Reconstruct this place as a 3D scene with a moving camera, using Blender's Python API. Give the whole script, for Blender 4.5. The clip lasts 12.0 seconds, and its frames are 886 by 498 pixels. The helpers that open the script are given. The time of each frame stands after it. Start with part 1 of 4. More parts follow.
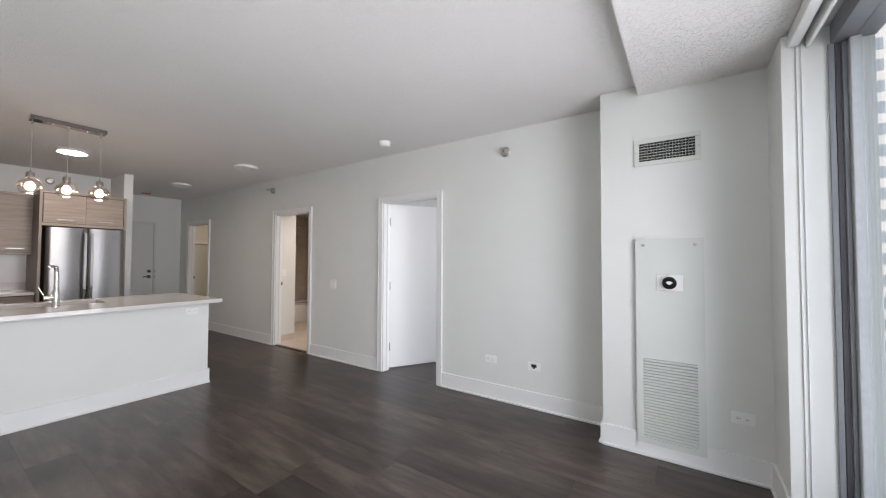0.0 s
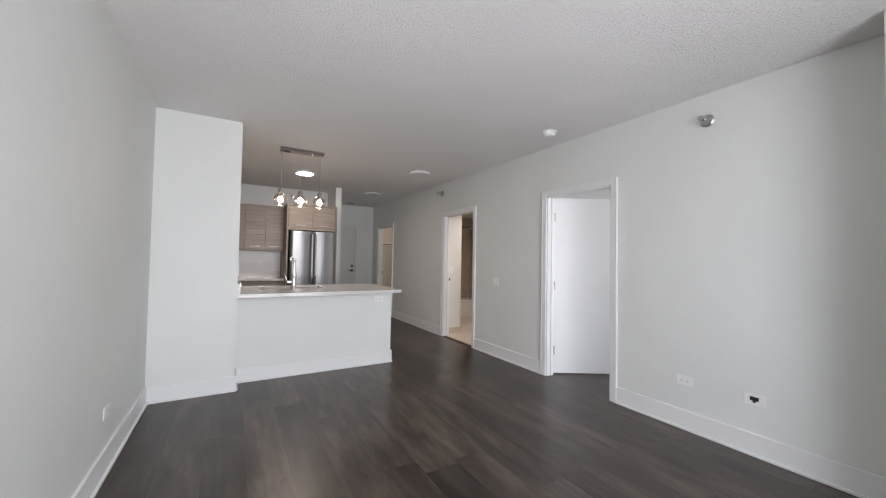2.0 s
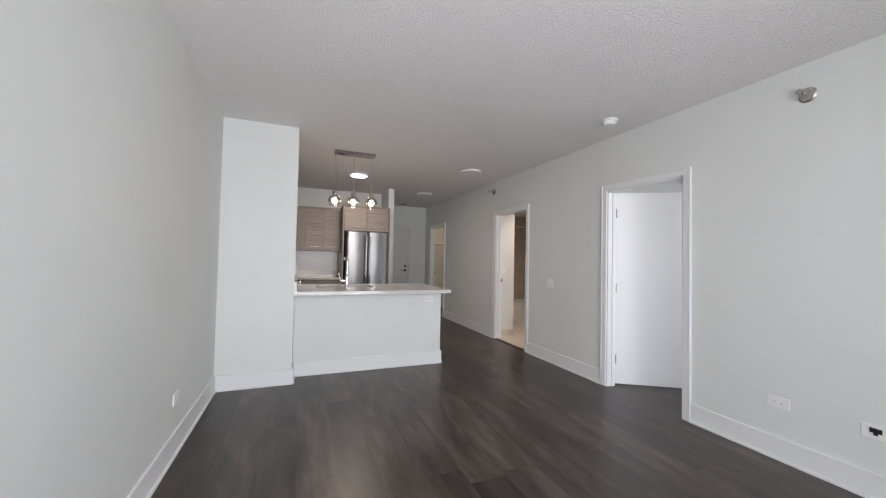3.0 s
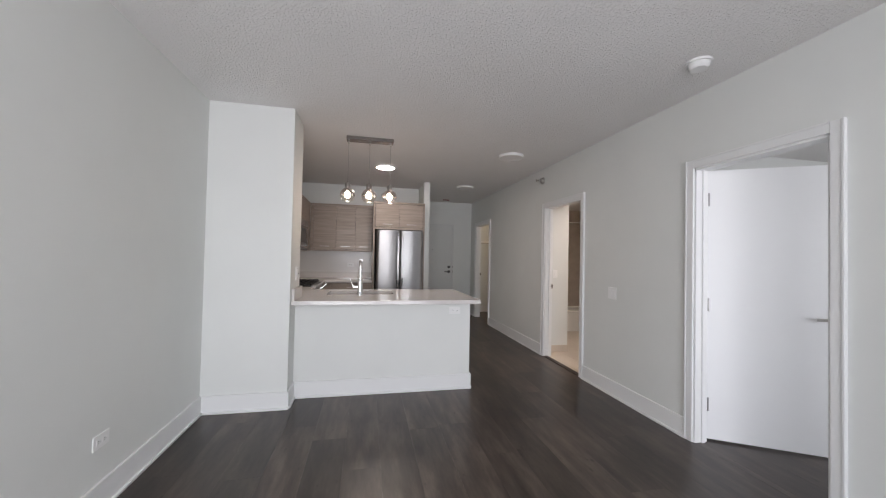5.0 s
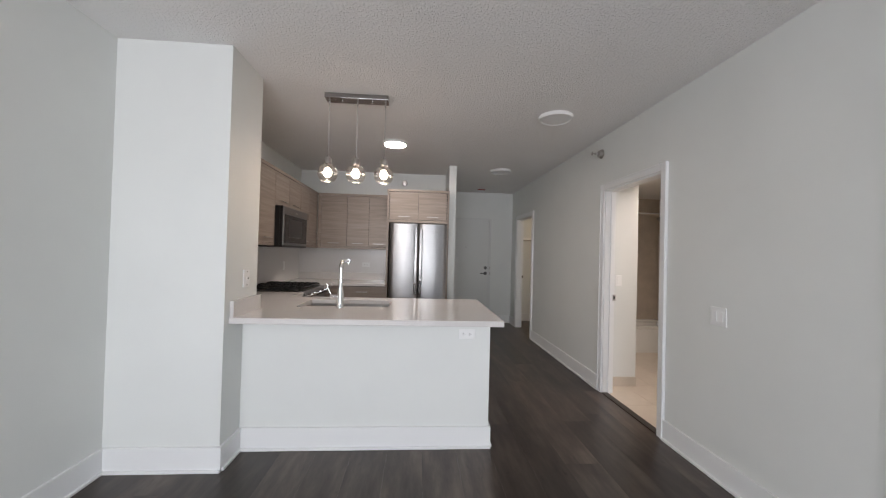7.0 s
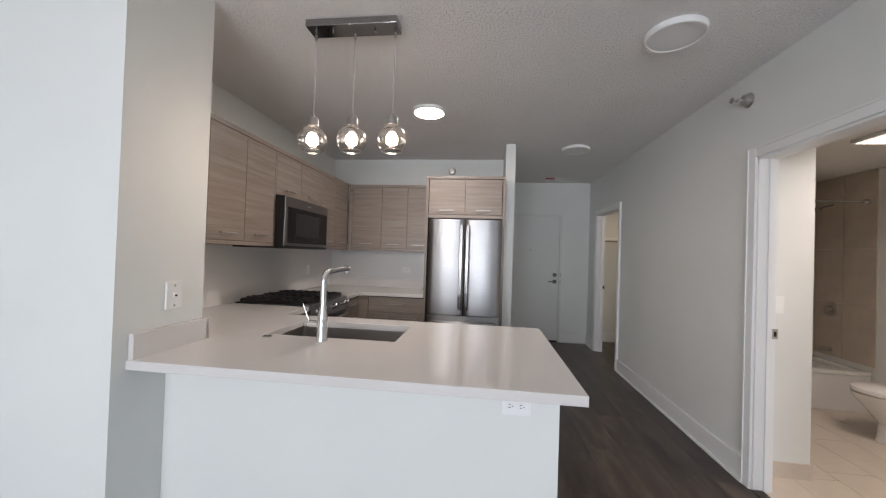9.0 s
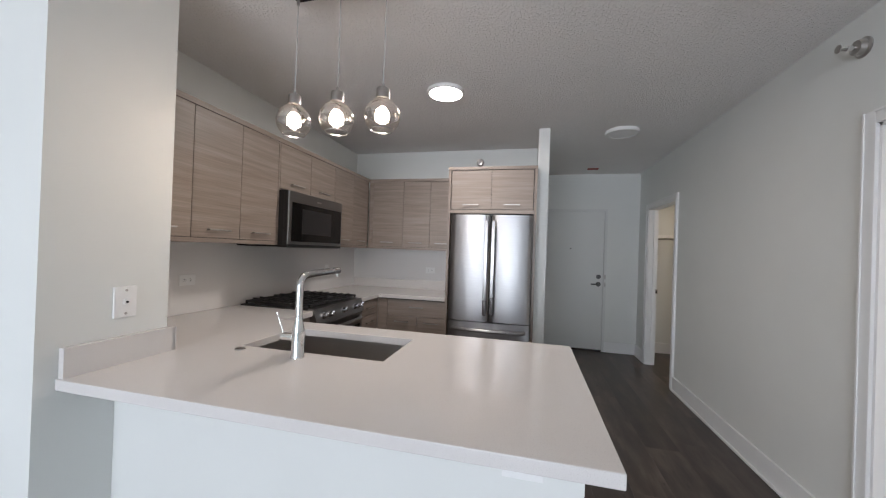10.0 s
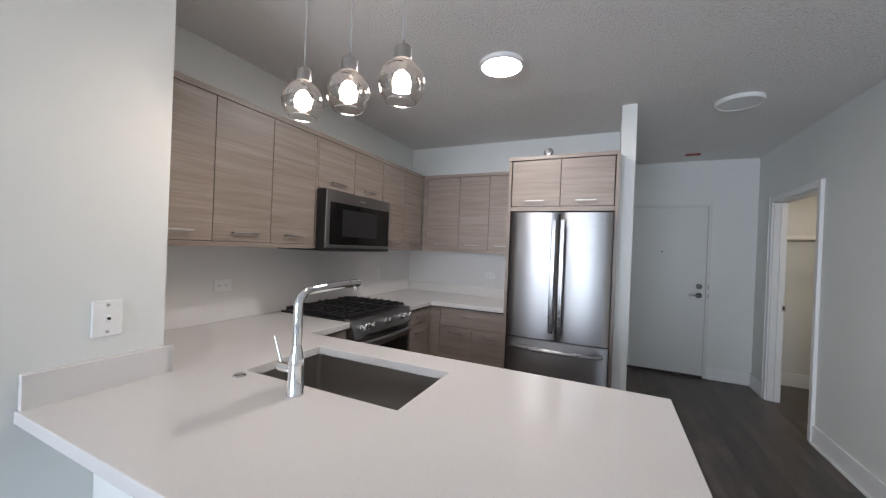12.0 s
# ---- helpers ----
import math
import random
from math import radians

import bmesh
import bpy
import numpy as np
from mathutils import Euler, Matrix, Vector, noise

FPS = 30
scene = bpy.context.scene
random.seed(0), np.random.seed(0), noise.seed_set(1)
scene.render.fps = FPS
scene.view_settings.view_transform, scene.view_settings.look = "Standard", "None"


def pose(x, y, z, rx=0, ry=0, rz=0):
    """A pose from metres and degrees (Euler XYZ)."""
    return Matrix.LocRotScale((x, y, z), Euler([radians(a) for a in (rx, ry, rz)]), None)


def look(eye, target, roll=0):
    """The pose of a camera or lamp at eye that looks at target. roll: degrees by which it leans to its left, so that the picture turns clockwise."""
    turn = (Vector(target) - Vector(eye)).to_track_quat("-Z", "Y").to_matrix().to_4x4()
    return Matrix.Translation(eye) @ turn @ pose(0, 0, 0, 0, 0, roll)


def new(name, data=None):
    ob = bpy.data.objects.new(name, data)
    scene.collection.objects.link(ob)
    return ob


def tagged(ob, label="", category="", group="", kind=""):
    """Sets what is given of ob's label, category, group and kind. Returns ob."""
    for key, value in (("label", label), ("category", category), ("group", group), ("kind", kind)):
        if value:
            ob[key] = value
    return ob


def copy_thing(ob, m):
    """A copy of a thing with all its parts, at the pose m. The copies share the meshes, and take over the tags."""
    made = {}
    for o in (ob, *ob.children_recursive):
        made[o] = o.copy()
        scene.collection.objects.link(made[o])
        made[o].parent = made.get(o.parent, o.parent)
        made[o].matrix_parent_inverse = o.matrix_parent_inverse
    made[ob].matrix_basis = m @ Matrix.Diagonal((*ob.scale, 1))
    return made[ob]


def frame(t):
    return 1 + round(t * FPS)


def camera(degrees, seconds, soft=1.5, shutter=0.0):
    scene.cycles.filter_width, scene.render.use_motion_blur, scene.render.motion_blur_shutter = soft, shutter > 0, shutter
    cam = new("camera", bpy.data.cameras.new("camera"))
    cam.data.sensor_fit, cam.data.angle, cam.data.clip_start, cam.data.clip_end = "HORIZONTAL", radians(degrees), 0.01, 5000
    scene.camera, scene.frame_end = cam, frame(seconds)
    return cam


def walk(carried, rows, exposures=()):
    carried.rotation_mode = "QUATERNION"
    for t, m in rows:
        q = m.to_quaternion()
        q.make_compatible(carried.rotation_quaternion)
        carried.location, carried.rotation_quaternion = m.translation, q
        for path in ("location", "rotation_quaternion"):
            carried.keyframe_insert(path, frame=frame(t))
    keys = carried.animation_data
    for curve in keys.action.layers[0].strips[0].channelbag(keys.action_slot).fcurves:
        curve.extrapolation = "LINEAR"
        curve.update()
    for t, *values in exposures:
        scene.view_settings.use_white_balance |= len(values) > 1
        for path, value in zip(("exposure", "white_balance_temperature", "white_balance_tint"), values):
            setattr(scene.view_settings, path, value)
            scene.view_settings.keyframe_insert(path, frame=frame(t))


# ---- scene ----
cam = camera(102.3, 12.0, soft=1.2)
PATH = [
    (0, (-0.167, 0.356, 1.354), (-1.285, 2.013, 1.412), 0.2),
    (0.5, (-0.191, 0.303, 1.316), (-1.478, 1.832, 1.389), 0.6),
    (1, (-0.208, 0.348, 1.309), (-1.662, 1.72, 1.379), 0.6),
    (1.5, (-0.221, 0.385, 1.323), (-1.813, 1.595, 1.381), 0.8),
    (2, (-0.277, 0.438, 1.304), (-1.999, 1.453, 1.361), 1.0),
    (2.5, (-0.289, 0.476, 1.291), (-2.108, 1.305, 1.35), 1.1),
    (4.5, (-0.783, 0.948, 1.328), (-2.69, 1.549, 1.365), 1.2),
    (5, (-0.968, 1.136, 1.346), (-2.924, 1.552, 1.386), 1.2),
    (5.5, (-1.195, 1.261, 1.343), (-3.165, 1.605, 1.37), 1.5),
    (6, (-1.45, 1.388, 1.355), (-3.428, 1.683, 1.383), 1.4),
    (6.5, (-1.744, 1.556, 1.365), (-3.729, 1.803, 1.386), 1.3),
    (7, (-2.007, 1.666, 1.357), (-4.002, 1.803, 1.384), 1.5),
    (7.2, (-2.134, 1.69, 1.373), (-4.13, 1.806, 1.388), 1.5),
    (9, (-3.083, 1.887, 1.382), (-5.068, 1.648, 1.409), 1.9),
    (9.5, (-3.288, 1.932, 1.389), (-5.255, 1.57, 1.41), 1.7),
    (10, (-3.476, 2.023, 1.396), (-5.42, 1.551, 1.407), 2.0),
    (10.5, (-3.649, 2.089, 1.389), (-5.542, 1.444, 1.409), 1.8),
    (11, (-3.774, 2.075, 1.398), (-5.64, 1.355, 1.407), 2.1),
    (11.5, (-3.874, 2.018, 1.405), (-5.717, 1.242, 1.411), 2.0),
    (12, (-3.923, 2.022, 1.438), (-5.736, 1.178, 1.431), 2.3),
]
walk(cam, [(t, look(eye, target, roll)) for t, eye, target, roll in PATH], exposures=[(0, 0.06, 6500, 13.5), (2, -0.03, 6480, 13.5), (5, -0.08, 6450, 14), (7, 0.05, 6400, 12.5), (9, 0.16, 6200, 11.5), (12, 0.40, 5750, 9)])

# ---- light ----
world = bpy.data.worlds.new("world")
scene.world = world
world.use_nodes = True
wn = world.node_tree
bg = wn.nodes["Background"]
sky = wn.nodes.new("ShaderNodeTexSky")
sky.sky_type, sky.sun_disc = "NISHITA", False
sky.sun_elevation, sky.sun_rotation = radians(40), radians(200)
wn.links.new(sky.outputs[0], bg.inputs[0])
bg.inputs[1].default_value = 0.14

sun_data = bpy.data.lights.new("sun", "SUN")
sun_data.energy, sun_data.angle, sun_data.color = 5.0, radians(0.5), (1, 0.95, 0.88)
sun = new("sun", sun_data)
sun.matrix_basis = look((-25, -70, 62), (0, 0, 0))


def area_lamp(name, eye, target, w, h, watts, colour, spread=150):
    d = bpy.data.lights.new(name, "AREA")
    d.shape, d.size, d.size_y, d.energy, d.color = "RECTANGLE", w, h, watts, colour
    ob = new(name, d)
    d.spread = radians(spread)
    ob.matrix_basis = look(eye, target)
    return ob


DAY = (0.955, 0.965, 1.0)
area_lamp("window_daylight", (0.92, 1.15, 1.25), (-5, 1.15, 1.25), 2.7, 2.3, 88, DAY, 132)
area_lamp("bedroom_daylight", (0.52, 5.4, 1.4), (-5, 5.4, 1.4), 2.0, 1.6, 50, DAY)
area_lamp("bath_lamp", (-5.25, 4.5, 2.32), (-5.25, 4.5, 0), 0.5, 0.3, 15, (1, 0.83, 0.71))
area_lamp("closet_lamp", (-8.5, 4.3, 2.55), (-8.5, 4.3, 0), 0.25, 0.25, 4.5, (1, 0.74, 0.48))


# ---- materials ----
def material(name):
    m = bpy.data.materials.new(name)
    m.use_nodes = True
    return m, m.node_tree.nodes, m.node_tree.links, m.node_tree.nodes["Principled BSDF"]


def coords(nt, ln, scale, source="Object"):
    tc, mp = nt.new("ShaderNodeTexCoord"), nt.new("ShaderNodeMapping")
    mp.inputs["Scale"].default_value = scale
    ln.new(tc.outputs[source], mp.inputs[0])
    return mp.outputs[0]


def noise_tex(nt, ln, vec, scale, detail=4, rough=0.55):
    n = nt.new("ShaderNodeTexNoise")
    n.inputs["Scale"].default_value, n.inputs["Detail"].default_value, n.inputs["Roughness"].default_value = scale, detail, rough
    ln.new(vec, n.inputs["Vector"])
    return n.outputs["Fac"]


def ramp(nt, ln, fac, stops):
    r = nt.new("ShaderNodeValToRGB")
    while len(r.color_ramp.elements) < len(stops):
        r.color_ramp.elements.new(0.5)
    for e, (p, c) in zip(r.color_ramp.elements, stops):
        e.position, e.color = p, (*c, 1)
    ln.new(fac, r.inputs[0])
    return r.outputs[0]


def bump(nt, ln, bs, height, strength, distance):
    b = nt.new("ShaderNodeBump")
    b.inputs["Strength"].default_value, b.inputs["Distance"].default_value = strength, distance
    ln.new(height, b.inputs["Height"])
    ln.new(b.outputs[0], bs.inputs["Normal"])


def painted(name, colour, rough=0.6, vary=0.02, grain=260, relief=0.12):
    """Rolled paint: faint blotches and a fine stipple."""
    m, nt, ln, bs = material(name)
    v = coords(nt, ln, (1, 1, 1))
    lo, hi = [c * (1 - vary) for c in colour], [min(1, c * (1 + vary)) for c in colour]
    ln.new(ramp(nt, ln, noise_tex(nt, ln, v, 1.7, 5), [(0.3, lo), (0.7, hi)]), bs.inputs["Base Color"])
    bs.inputs["Roughness"].default_value = rough
    bs.inputs["Specular IOR Level"].default_value = 0.35
    bump(nt, ln, bs, noise_tex(nt, ln, v, grain, 2), relief, 0.001)
    return m


def plain(name, colour, rough=0.5, metal=0.0, vary=0.06, scale=40):
    m, nt, ln, bs = material(name)
    v = coords(nt, ln, (1, 1, 1))
    f = noise_tex(nt, ln, v, scale, 4)
    lo, hi = [c * (1 - vary) for c in colour], [min(1, c * (1 + vary)) for c in colour]
    ln.new(ramp(nt, ln, f, [(0.3, lo), (0.7, hi)]), bs.inputs["Base Color"])
    mr = nt.new("ShaderNodeMapRange")
    mr.inputs[3].default_value, mr.inputs[4].default_value = rough * 0.85, min(1, rough * 1.15)
    ln.new(f, mr.inputs[0])
    ln.new(mr.outputs[0], bs.inputs["Roughness"])
    bs.inputs["Metallic"].default_value = metal
    return m


def ceiling_paint():
    m, nt, ln, bs = material("textured_ceiling")
    v = coords(nt, ln, (1, 1, 1))
    bs.inputs["Roughness"].default_value = 0.85
    big = noise_tex(nt, ln, v, 1.3, 4)
    ln.new(ramp(nt, ln, big, [(0.3, (0.875, 0.86, 0.845)), (0.7, (0.905, 0.89, 0.875))]), bs.inputs["Base Color"])
    f = noise_tex(nt, ln, v, 72, 3, 0.6)
    r = ramp(nt, ln, f, [(0.50, (0, 0, 0)), (0.64, (1, 1, 1))])
    bump(nt, ln, bs, r, 0.8, 0.0052)
    return m


def plank_wood(name, shade):
    m, nt, ln, bs = material(name)
    tc, oi = nt.new("ShaderNodeTexCoord"), nt.new("ShaderNodeObjectInfo")
    off, add = nt.new("ShaderNodeVectorMath"), nt.new("ShaderNodeVectorMath")
    off.operation, add.operation = "SCALE", "ADD"
    comb = nt.new("ShaderNodeCombineXYZ")
    for k in range(3):
        ln.new(oi.outputs["Random"], comb.inputs[k])
    ln.new(comb.outputs[0], off.inputs[0])
    off.inputs["Scale"].default_value = 37.0
    ln.new(tc.outputs["Object"], add.inputs[0])
    ln.new(off.outputs[0], add.inputs[1])
    mp = nt.new("ShaderNodeMapping")
    mp.inputs["Scale"].default_value = (0.9, 4.5, 1)
    ln.new(add.outputs[0], mp.inputs[0])
    mp2 = nt.new("ShaderNodeMapping")
    mp2.inputs["Scale"].default_value = (5, 130, 5)
    ln.new(add.outputs[0], mp2.inputs[0])
    mp3 = nt.new("ShaderNodeMapping")
    mp3.inputs["Scale"].default_value = (5, 11, 1)
    ln.new(add.outputs[0], mp3.inputs[0])
    figure = noise_tex(nt, ln, mp.outputs[0], 2.2, 7, 0.62)
    fine = noise_tex(nt, ln, mp2.outputs[0], 1.0, 3)
    knots = noise_tex(nt, ln, mp3.outputs[0], 2.3, 2)
    c = ramp(nt, ln, figure, [(0.28, [0.020 * shade, 0.0145 * shade, 0.0122 * shade]), (0.50, [0.058 * shade, 0.044 * shade, 0.0365 * shade]), (0.72, [0.118 * shade, 0.093 * shade, 0.078 * shade])])
    k = ramp(nt, ln, knots, [(0.22, (0.30, 0.27, 0.25)), (0.33, (1, 1, 1))])
    mul = nt.new("ShaderNodeMixRGB")
    mul.blend_type = "MULTIPLY"
    mul.inputs[0].default_value = 0.8
    ln.new(c, mul.inputs[1])
    ln.new(k, mul.inputs[2])
    tone = ramp(nt, ln, oi.outputs["Random"], [(0.0, (0.68, 0.66, 0.65)), (0.5, (1.0, 0.98, 0.97)), (1.0, (1.32, 1.29, 1.25))])
    mul2 = nt.new("ShaderNodeMixRGB")
    mul2.blend_type = "MULTIPLY"
    mul2.inputs[0].default_value = 1.0
    ln.new(mul.outputs[0], mul2.inputs[1])
    ln.new(tone, mul2.inputs[2])
    ln.new(mul2.outputs[0], bs.inputs["Base Color"])
    mr = nt.new("ShaderNodeMapRange")
    mr.inputs[3].default_value, mr.inputs[4].default_value = 0.26, 0.40
    ln.new(figure, mr.inputs[0])
    ln.new(mr.outputs[0], bs.inputs["Roughness"])
    bump(nt, ln, bs, fine, 0.25, 0.0006)
    return m


def laminate(name, lo, mid, hi, axis):
    """Striped wood laminate, its grain along the given axis."""
    m, nt, ln, bs = material(name)
    sc = [24, 24, 24]
    sc[axis] = 1.1
    sf = [210, 210, 210]
    sf[axis] = 4
    oi = nt.new("ShaderNodeObjectInfo")
    tc, add = nt.new("ShaderNodeTexCoord"), nt.new("ShaderNodeVectorMath")
    sc1 = nt.new("ShaderNodeVectorMath")
    sc1.operation, add.operation = "SCALE", "ADD"
    comb = nt.new("ShaderNodeCombineXYZ")
    for k in range(3):
        ln.new(oi.outputs["Random"], comb.inputs[k])
    ln.new(comb.outputs[0], sc1.inputs[0])
    sc1.inputs["Scale"].default_value = 23.0
    ln.new(tc.outputs["Object"], add.inputs[0])
    ln.new(sc1.outputs[0], add.inputs[1])
    outs = []
    for q in (sc, sf):
        mp = nt.new("ShaderNodeMapping")
        mp.inputs["Scale"].default_value = q
        ln.new(add.outputs[0], mp.inputs[0])
        outs.append(mp.outputs[0])
    a = noise_tex(nt, ln, outs[0], 1.5, 6, 0.6)
    b = noise_tex(nt, ln, outs[1], 1.0, 3)
    c = ramp(nt, ln, a, [(0.30, lo), (0.5, mid), (0.72, hi)])
    d = ramp(nt, ln, b, [(0.3, (0.80, 0.79, 0.78)), (0.6, (1, 1, 1))])
    mul = nt.new("ShaderNodeMixRGB")
    mul.blend_type = "MULTIPLY"
    mul.inputs[0].default_value = 0.8
    ln.new(c, mul.inputs[1])
    ln.new(d, mul.inputs[2])
    ln.new(mul.outputs[0], bs.inputs["Base Color"])
    bs.inputs["Roughness"].default_value = 0.42
    bump(nt, ln, bs, b, 0.15, 0.0005)
    return m


def steel(name, colour, rough, axis, aniso=0.0):
    m, nt, ln, bs = material(name)
    sc = [320, 320, 320]
    sc[axis] = 3
    f = noise_tex(nt, ln, coords(nt, ln, sc), 1.0, 3)
    g = noise_tex(nt, ln, coords(nt, ln, (3, 3, 3)), 1.0, 3)
    ln.new(ramp(nt, ln, f, [(0.2, [c * 0.88 for c in colour]), (0.8, colour)]), bs.inputs["Base Color"])
    mr = nt.new("ShaderNodeMapRange")
    mr.inputs[3].default_value, mr.inputs[4].default_value = rough * 0.8, rough * 1.25
    ln.new(g, mr.inputs[0])
    ln.new(mr.outputs[0], bs.inputs["Roughness"])
    bs.inputs["Metallic"].default_value = 1.0
    if aniso:
        tg = nt.new("ShaderNodeTangent")
        tg.direction_type, tg.axis = "RADIAL", "Z"
        ln.new(tg.outputs[0], bs.inputs["Tangent"])
        bs.inputs["Anisotropic"].default_value = aniso
        bs.inputs["Anisotropic Rotation"].default_value = 0.25
    bump(nt, ln, bs, f, 0.05, 0.0003)
    return m


def quartz():
    m, nt, ln, bs = material("white_quartz")
    v = coords(nt, ln, (1, 1, 1))
    f = noise_tex(nt, ln, v, 340, 2)
    g = noise_tex(nt, ln, v, 3, 5)
    c = ramp(nt, ln, f, [(0.25, (0.57, 0.54, 0.52)), (0.42, (0.69, 0.665, 0.645)), (0.8, (0.72, 0.695, 0.675))])
    d = ramp(nt, ln, g, [(0.3, (0.97, 0.97, 0.97)), (0.7, (1, 1, 1))])
    mul = nt.new("ShaderNodeMixRGB")
    mul.blend_type = "MULTIPLY"
    mul.inputs[0].default_value = 1.0
    ln.new(c, mul.inputs[1])
    ln.new(d, mul.inputs[2])
    ln.new(mul.outputs[0], bs.inputs["Base Color"])
    bs.inputs["Roughness"].default_value = 0.11
    return m


def thin_glass(name, tint, mirror, haze=0.0):
    """A thin pane: clear, with a share of mirror gloss on top of its Fresnel gloss."""
    m, nt, ln, bs = material(name)
    nt.remove(bs)
    out = nt["Material Output"]
    tr, gl, mix, fr, ad = (nt.new(k) for k in ("ShaderNodeBsdfTransparent", "ShaderNodeBsdfGlossy", "ShaderNodeMixShader", "ShaderNodeLayerWeight", "ShaderNodeMath"))
    tr.inputs[0].default_value = (*tint, 1)
    gl.inputs["Roughness"].default_value = 0.02
    gl.inputs[0].default_value = (0.9, 0.88, 0.86, 1)
    fr.inputs[0].default_value = 0.12
    ad.operation, ad.use_clamp = "MULTIPLY_ADD", True
    ad.inputs[1].default_value, ad.inputs[2].default_value = 0.6, mirror
    ln.new(fr.outputs["Facing"], ad.inputs[0])
    ln.new(ad.outputs[0], mix.inputs[0])
    ln.new(tr.outputs[0], mix.inputs[1])
    ln.new(gl.outputs[0], mix.inputs[2])
    if haze:
        tl, mx = nt.new("ShaderNodeBsdfTranslucent"), nt.new("ShaderNodeMixShader")
        tl.inputs[0].default_value = (0.85, 0.82, 0.80, 1)
        mx.inputs[0].default_value = haze
        ln.new(mix.outputs[0], mx.inputs[1])
        ln.new(tl.outputs[0], mx.inputs[2])
        ln.new(mx.outputs[0], out.inputs[0])
    else:
        ln.new(mix.outputs[0], out.inputs[0])
    return m


def glowing(name, colour, strength):
    m, nt, ln, bs = material(name)
    bs.inputs["Base Color"].default_value = (0.8, 0.8, 0.8, 1)
    bs.inputs["Emission Color"].default_value = (*colour, 1)
    bs.inputs["Emission Strength"].default_value = strength
    return m


M_WALL = painted("grey_white_wall_paint", (0.755, 0.768, 0.745))
M_TRIM = painted("white_trim_paint", (0.82, 0.825, 0.82), 0.38, 0.01, 90, 0.05)
M_DOOR = painted("white_door_paint", (0.83, 0.835, 0.84), 0.42, 0.012, 140, 0.06)
M_ENTRY = painted("pale_grey_door_paint", (0.70, 0.71, 0.695), 0.45, 0.015, 140, 0.05)
M_CEIL = ceiling_paint()
M_SOFFIT = painted("bath_ceiling_paint", (0.78, 0.76, 0.73))
M_PLANK = plank_wood("dark_plank", 1.0)
M_PLANK_DARK = plank_wood("darkest_plank", 0.52)
M_UNDER = plain("dark_underlay", (0.012, 0.010, 0.009), 0.8)
M_LAM_X = laminate("taupe_laminate_x", (0.235, 0.190, 0.160), (0.290, 0.238, 0.202), (0.350, 0.295, 0.255), 0)
M_LAM_Y = laminate("taupe_laminate_y", (0.235, 0.190, 0.160), (0.290, 0.238, 0.202), (0.350, 0.295, 0.255), 1)
M_LAM_Z = laminate("taupe_laminate_z", (0.210, 0.168, 0.142), (0.270, 0.218, 0.185), (0.330, 0.275, 0.235), 2)
M_BODY = plain("dark_cabinet_carcass", (0.05, 0.042, 0.037), 0.7)
M_QUARTZ = quartz()
M_STEEL = steel("brushed_steel", (0.37, 0.365, 0.37), 0.35, 1, 0.75)
M_STEEL_X = steel("brushed_steel_x", (0.27, 0.265, 0.26), 0.32, 0)
M_SINK = steel("sink_steel", (0.50, 0.48, 0.46), 0.30, 1)
M_DARKSTEEL = steel("dark_steel_handle", (0.30, 0.29, 0.29), 0.28, 2)
M_NICKEL = plain("satin_nickel", (0.50, 0.48, 0.46), 0.30, 1.0)
M_CHROME = plain("polished_chrome", (0.82, 0.82, 0.83), 0.06, 1.0, 0.02)
# Canopy chrome: the dark reflection is put into its base colour.
M_CANOPY = plain("chrome_painted_dark_reflection", (0.34, 0.33, 0.33), 0.09, 1.0, 0.03)
M_BLACK = plain("black_enamel", (0.012, 0.012, 0.013), 0.32)
M_IRON = plain("cast_iron", (0.016, 0.015, 0.015), 0.55)
M_BLACKGLASS = plain("black_glass", (0.005, 0.005, 0.005), 0.10)
M_BLACKGLASS.node_tree.nodes["Principled BSDF"].inputs["Specular IOR Level"].default_value = 0.25
M_PLASTIC = plain("white_plastic", (0.86, 0.86, 0.85), 0.35, 0, 0.015)
# Near-black colour for the shade in holes and vents, and for dark jacks.
M_DARKSLOT = plain("dark_slot", (0.012, 0.012, 0.012), 0.7)
M_GREYMETAL = plain("grey_window_aluminium", (0.26, 0.27, 0.29), 0.38, 0.3)
M_JAMB = plain("dark_window_track", (0.075, 0.072, 0.082), 0.45, 0.3)
M_SASH = plain("pale_sash_aluminium", (0.62, 0.64, 0.66), 0.4)
M_PANEL = painted("pale_grey_panel_enamel", (0.66, 0.685, 0.65), 0.40, 0.012, 160, 0.04)
M_TILE = plain("beige_bath_tile", (0.50, 0.435, 0.365), 0.30, 0, 0.10, 5)
M_FTILE = plain("cream_floor_tile", (0.62, 0.55, 0.47), 0.30, 0, 0.07, 5)
M_GROUT = plain("grout", (0.36, 0.32, 0.28), 0.8)
M_PORCELAIN = plain("white_porcelain", (0.80, 0.79, 0.76), 0.10, 0, 0.01)
M_GLASS = thin_glass("window_glass", (0.97, 0.985, 0.98), 0.0)
M_GLOBE = thin_glass("clear_globe_glass", (0.95, 0.92, 0.89), 0.04)
M_SMOKE = thin_glass("silvered_globe_glass", (0.46, 0.43, 0.415), 0.50, 0.006)
M_BULB = glowing("warm_bulb", (1.0, 0.80, 0.62), 78)
M_DISC = glowing("lit_diffuser", (1.0, 0.88, 0.77), 104)
M_BATHLIT = glowing("lit_bath_panel", (1.0, 0.80, 0.60), 1.5)
M_RED = plain("dark_red_plastic", (0.30, 0.04, 0.03), 0.5)
M_BRONZE = plain("dark_threshold", (0.035, 0.025, 0.02), 0.5)
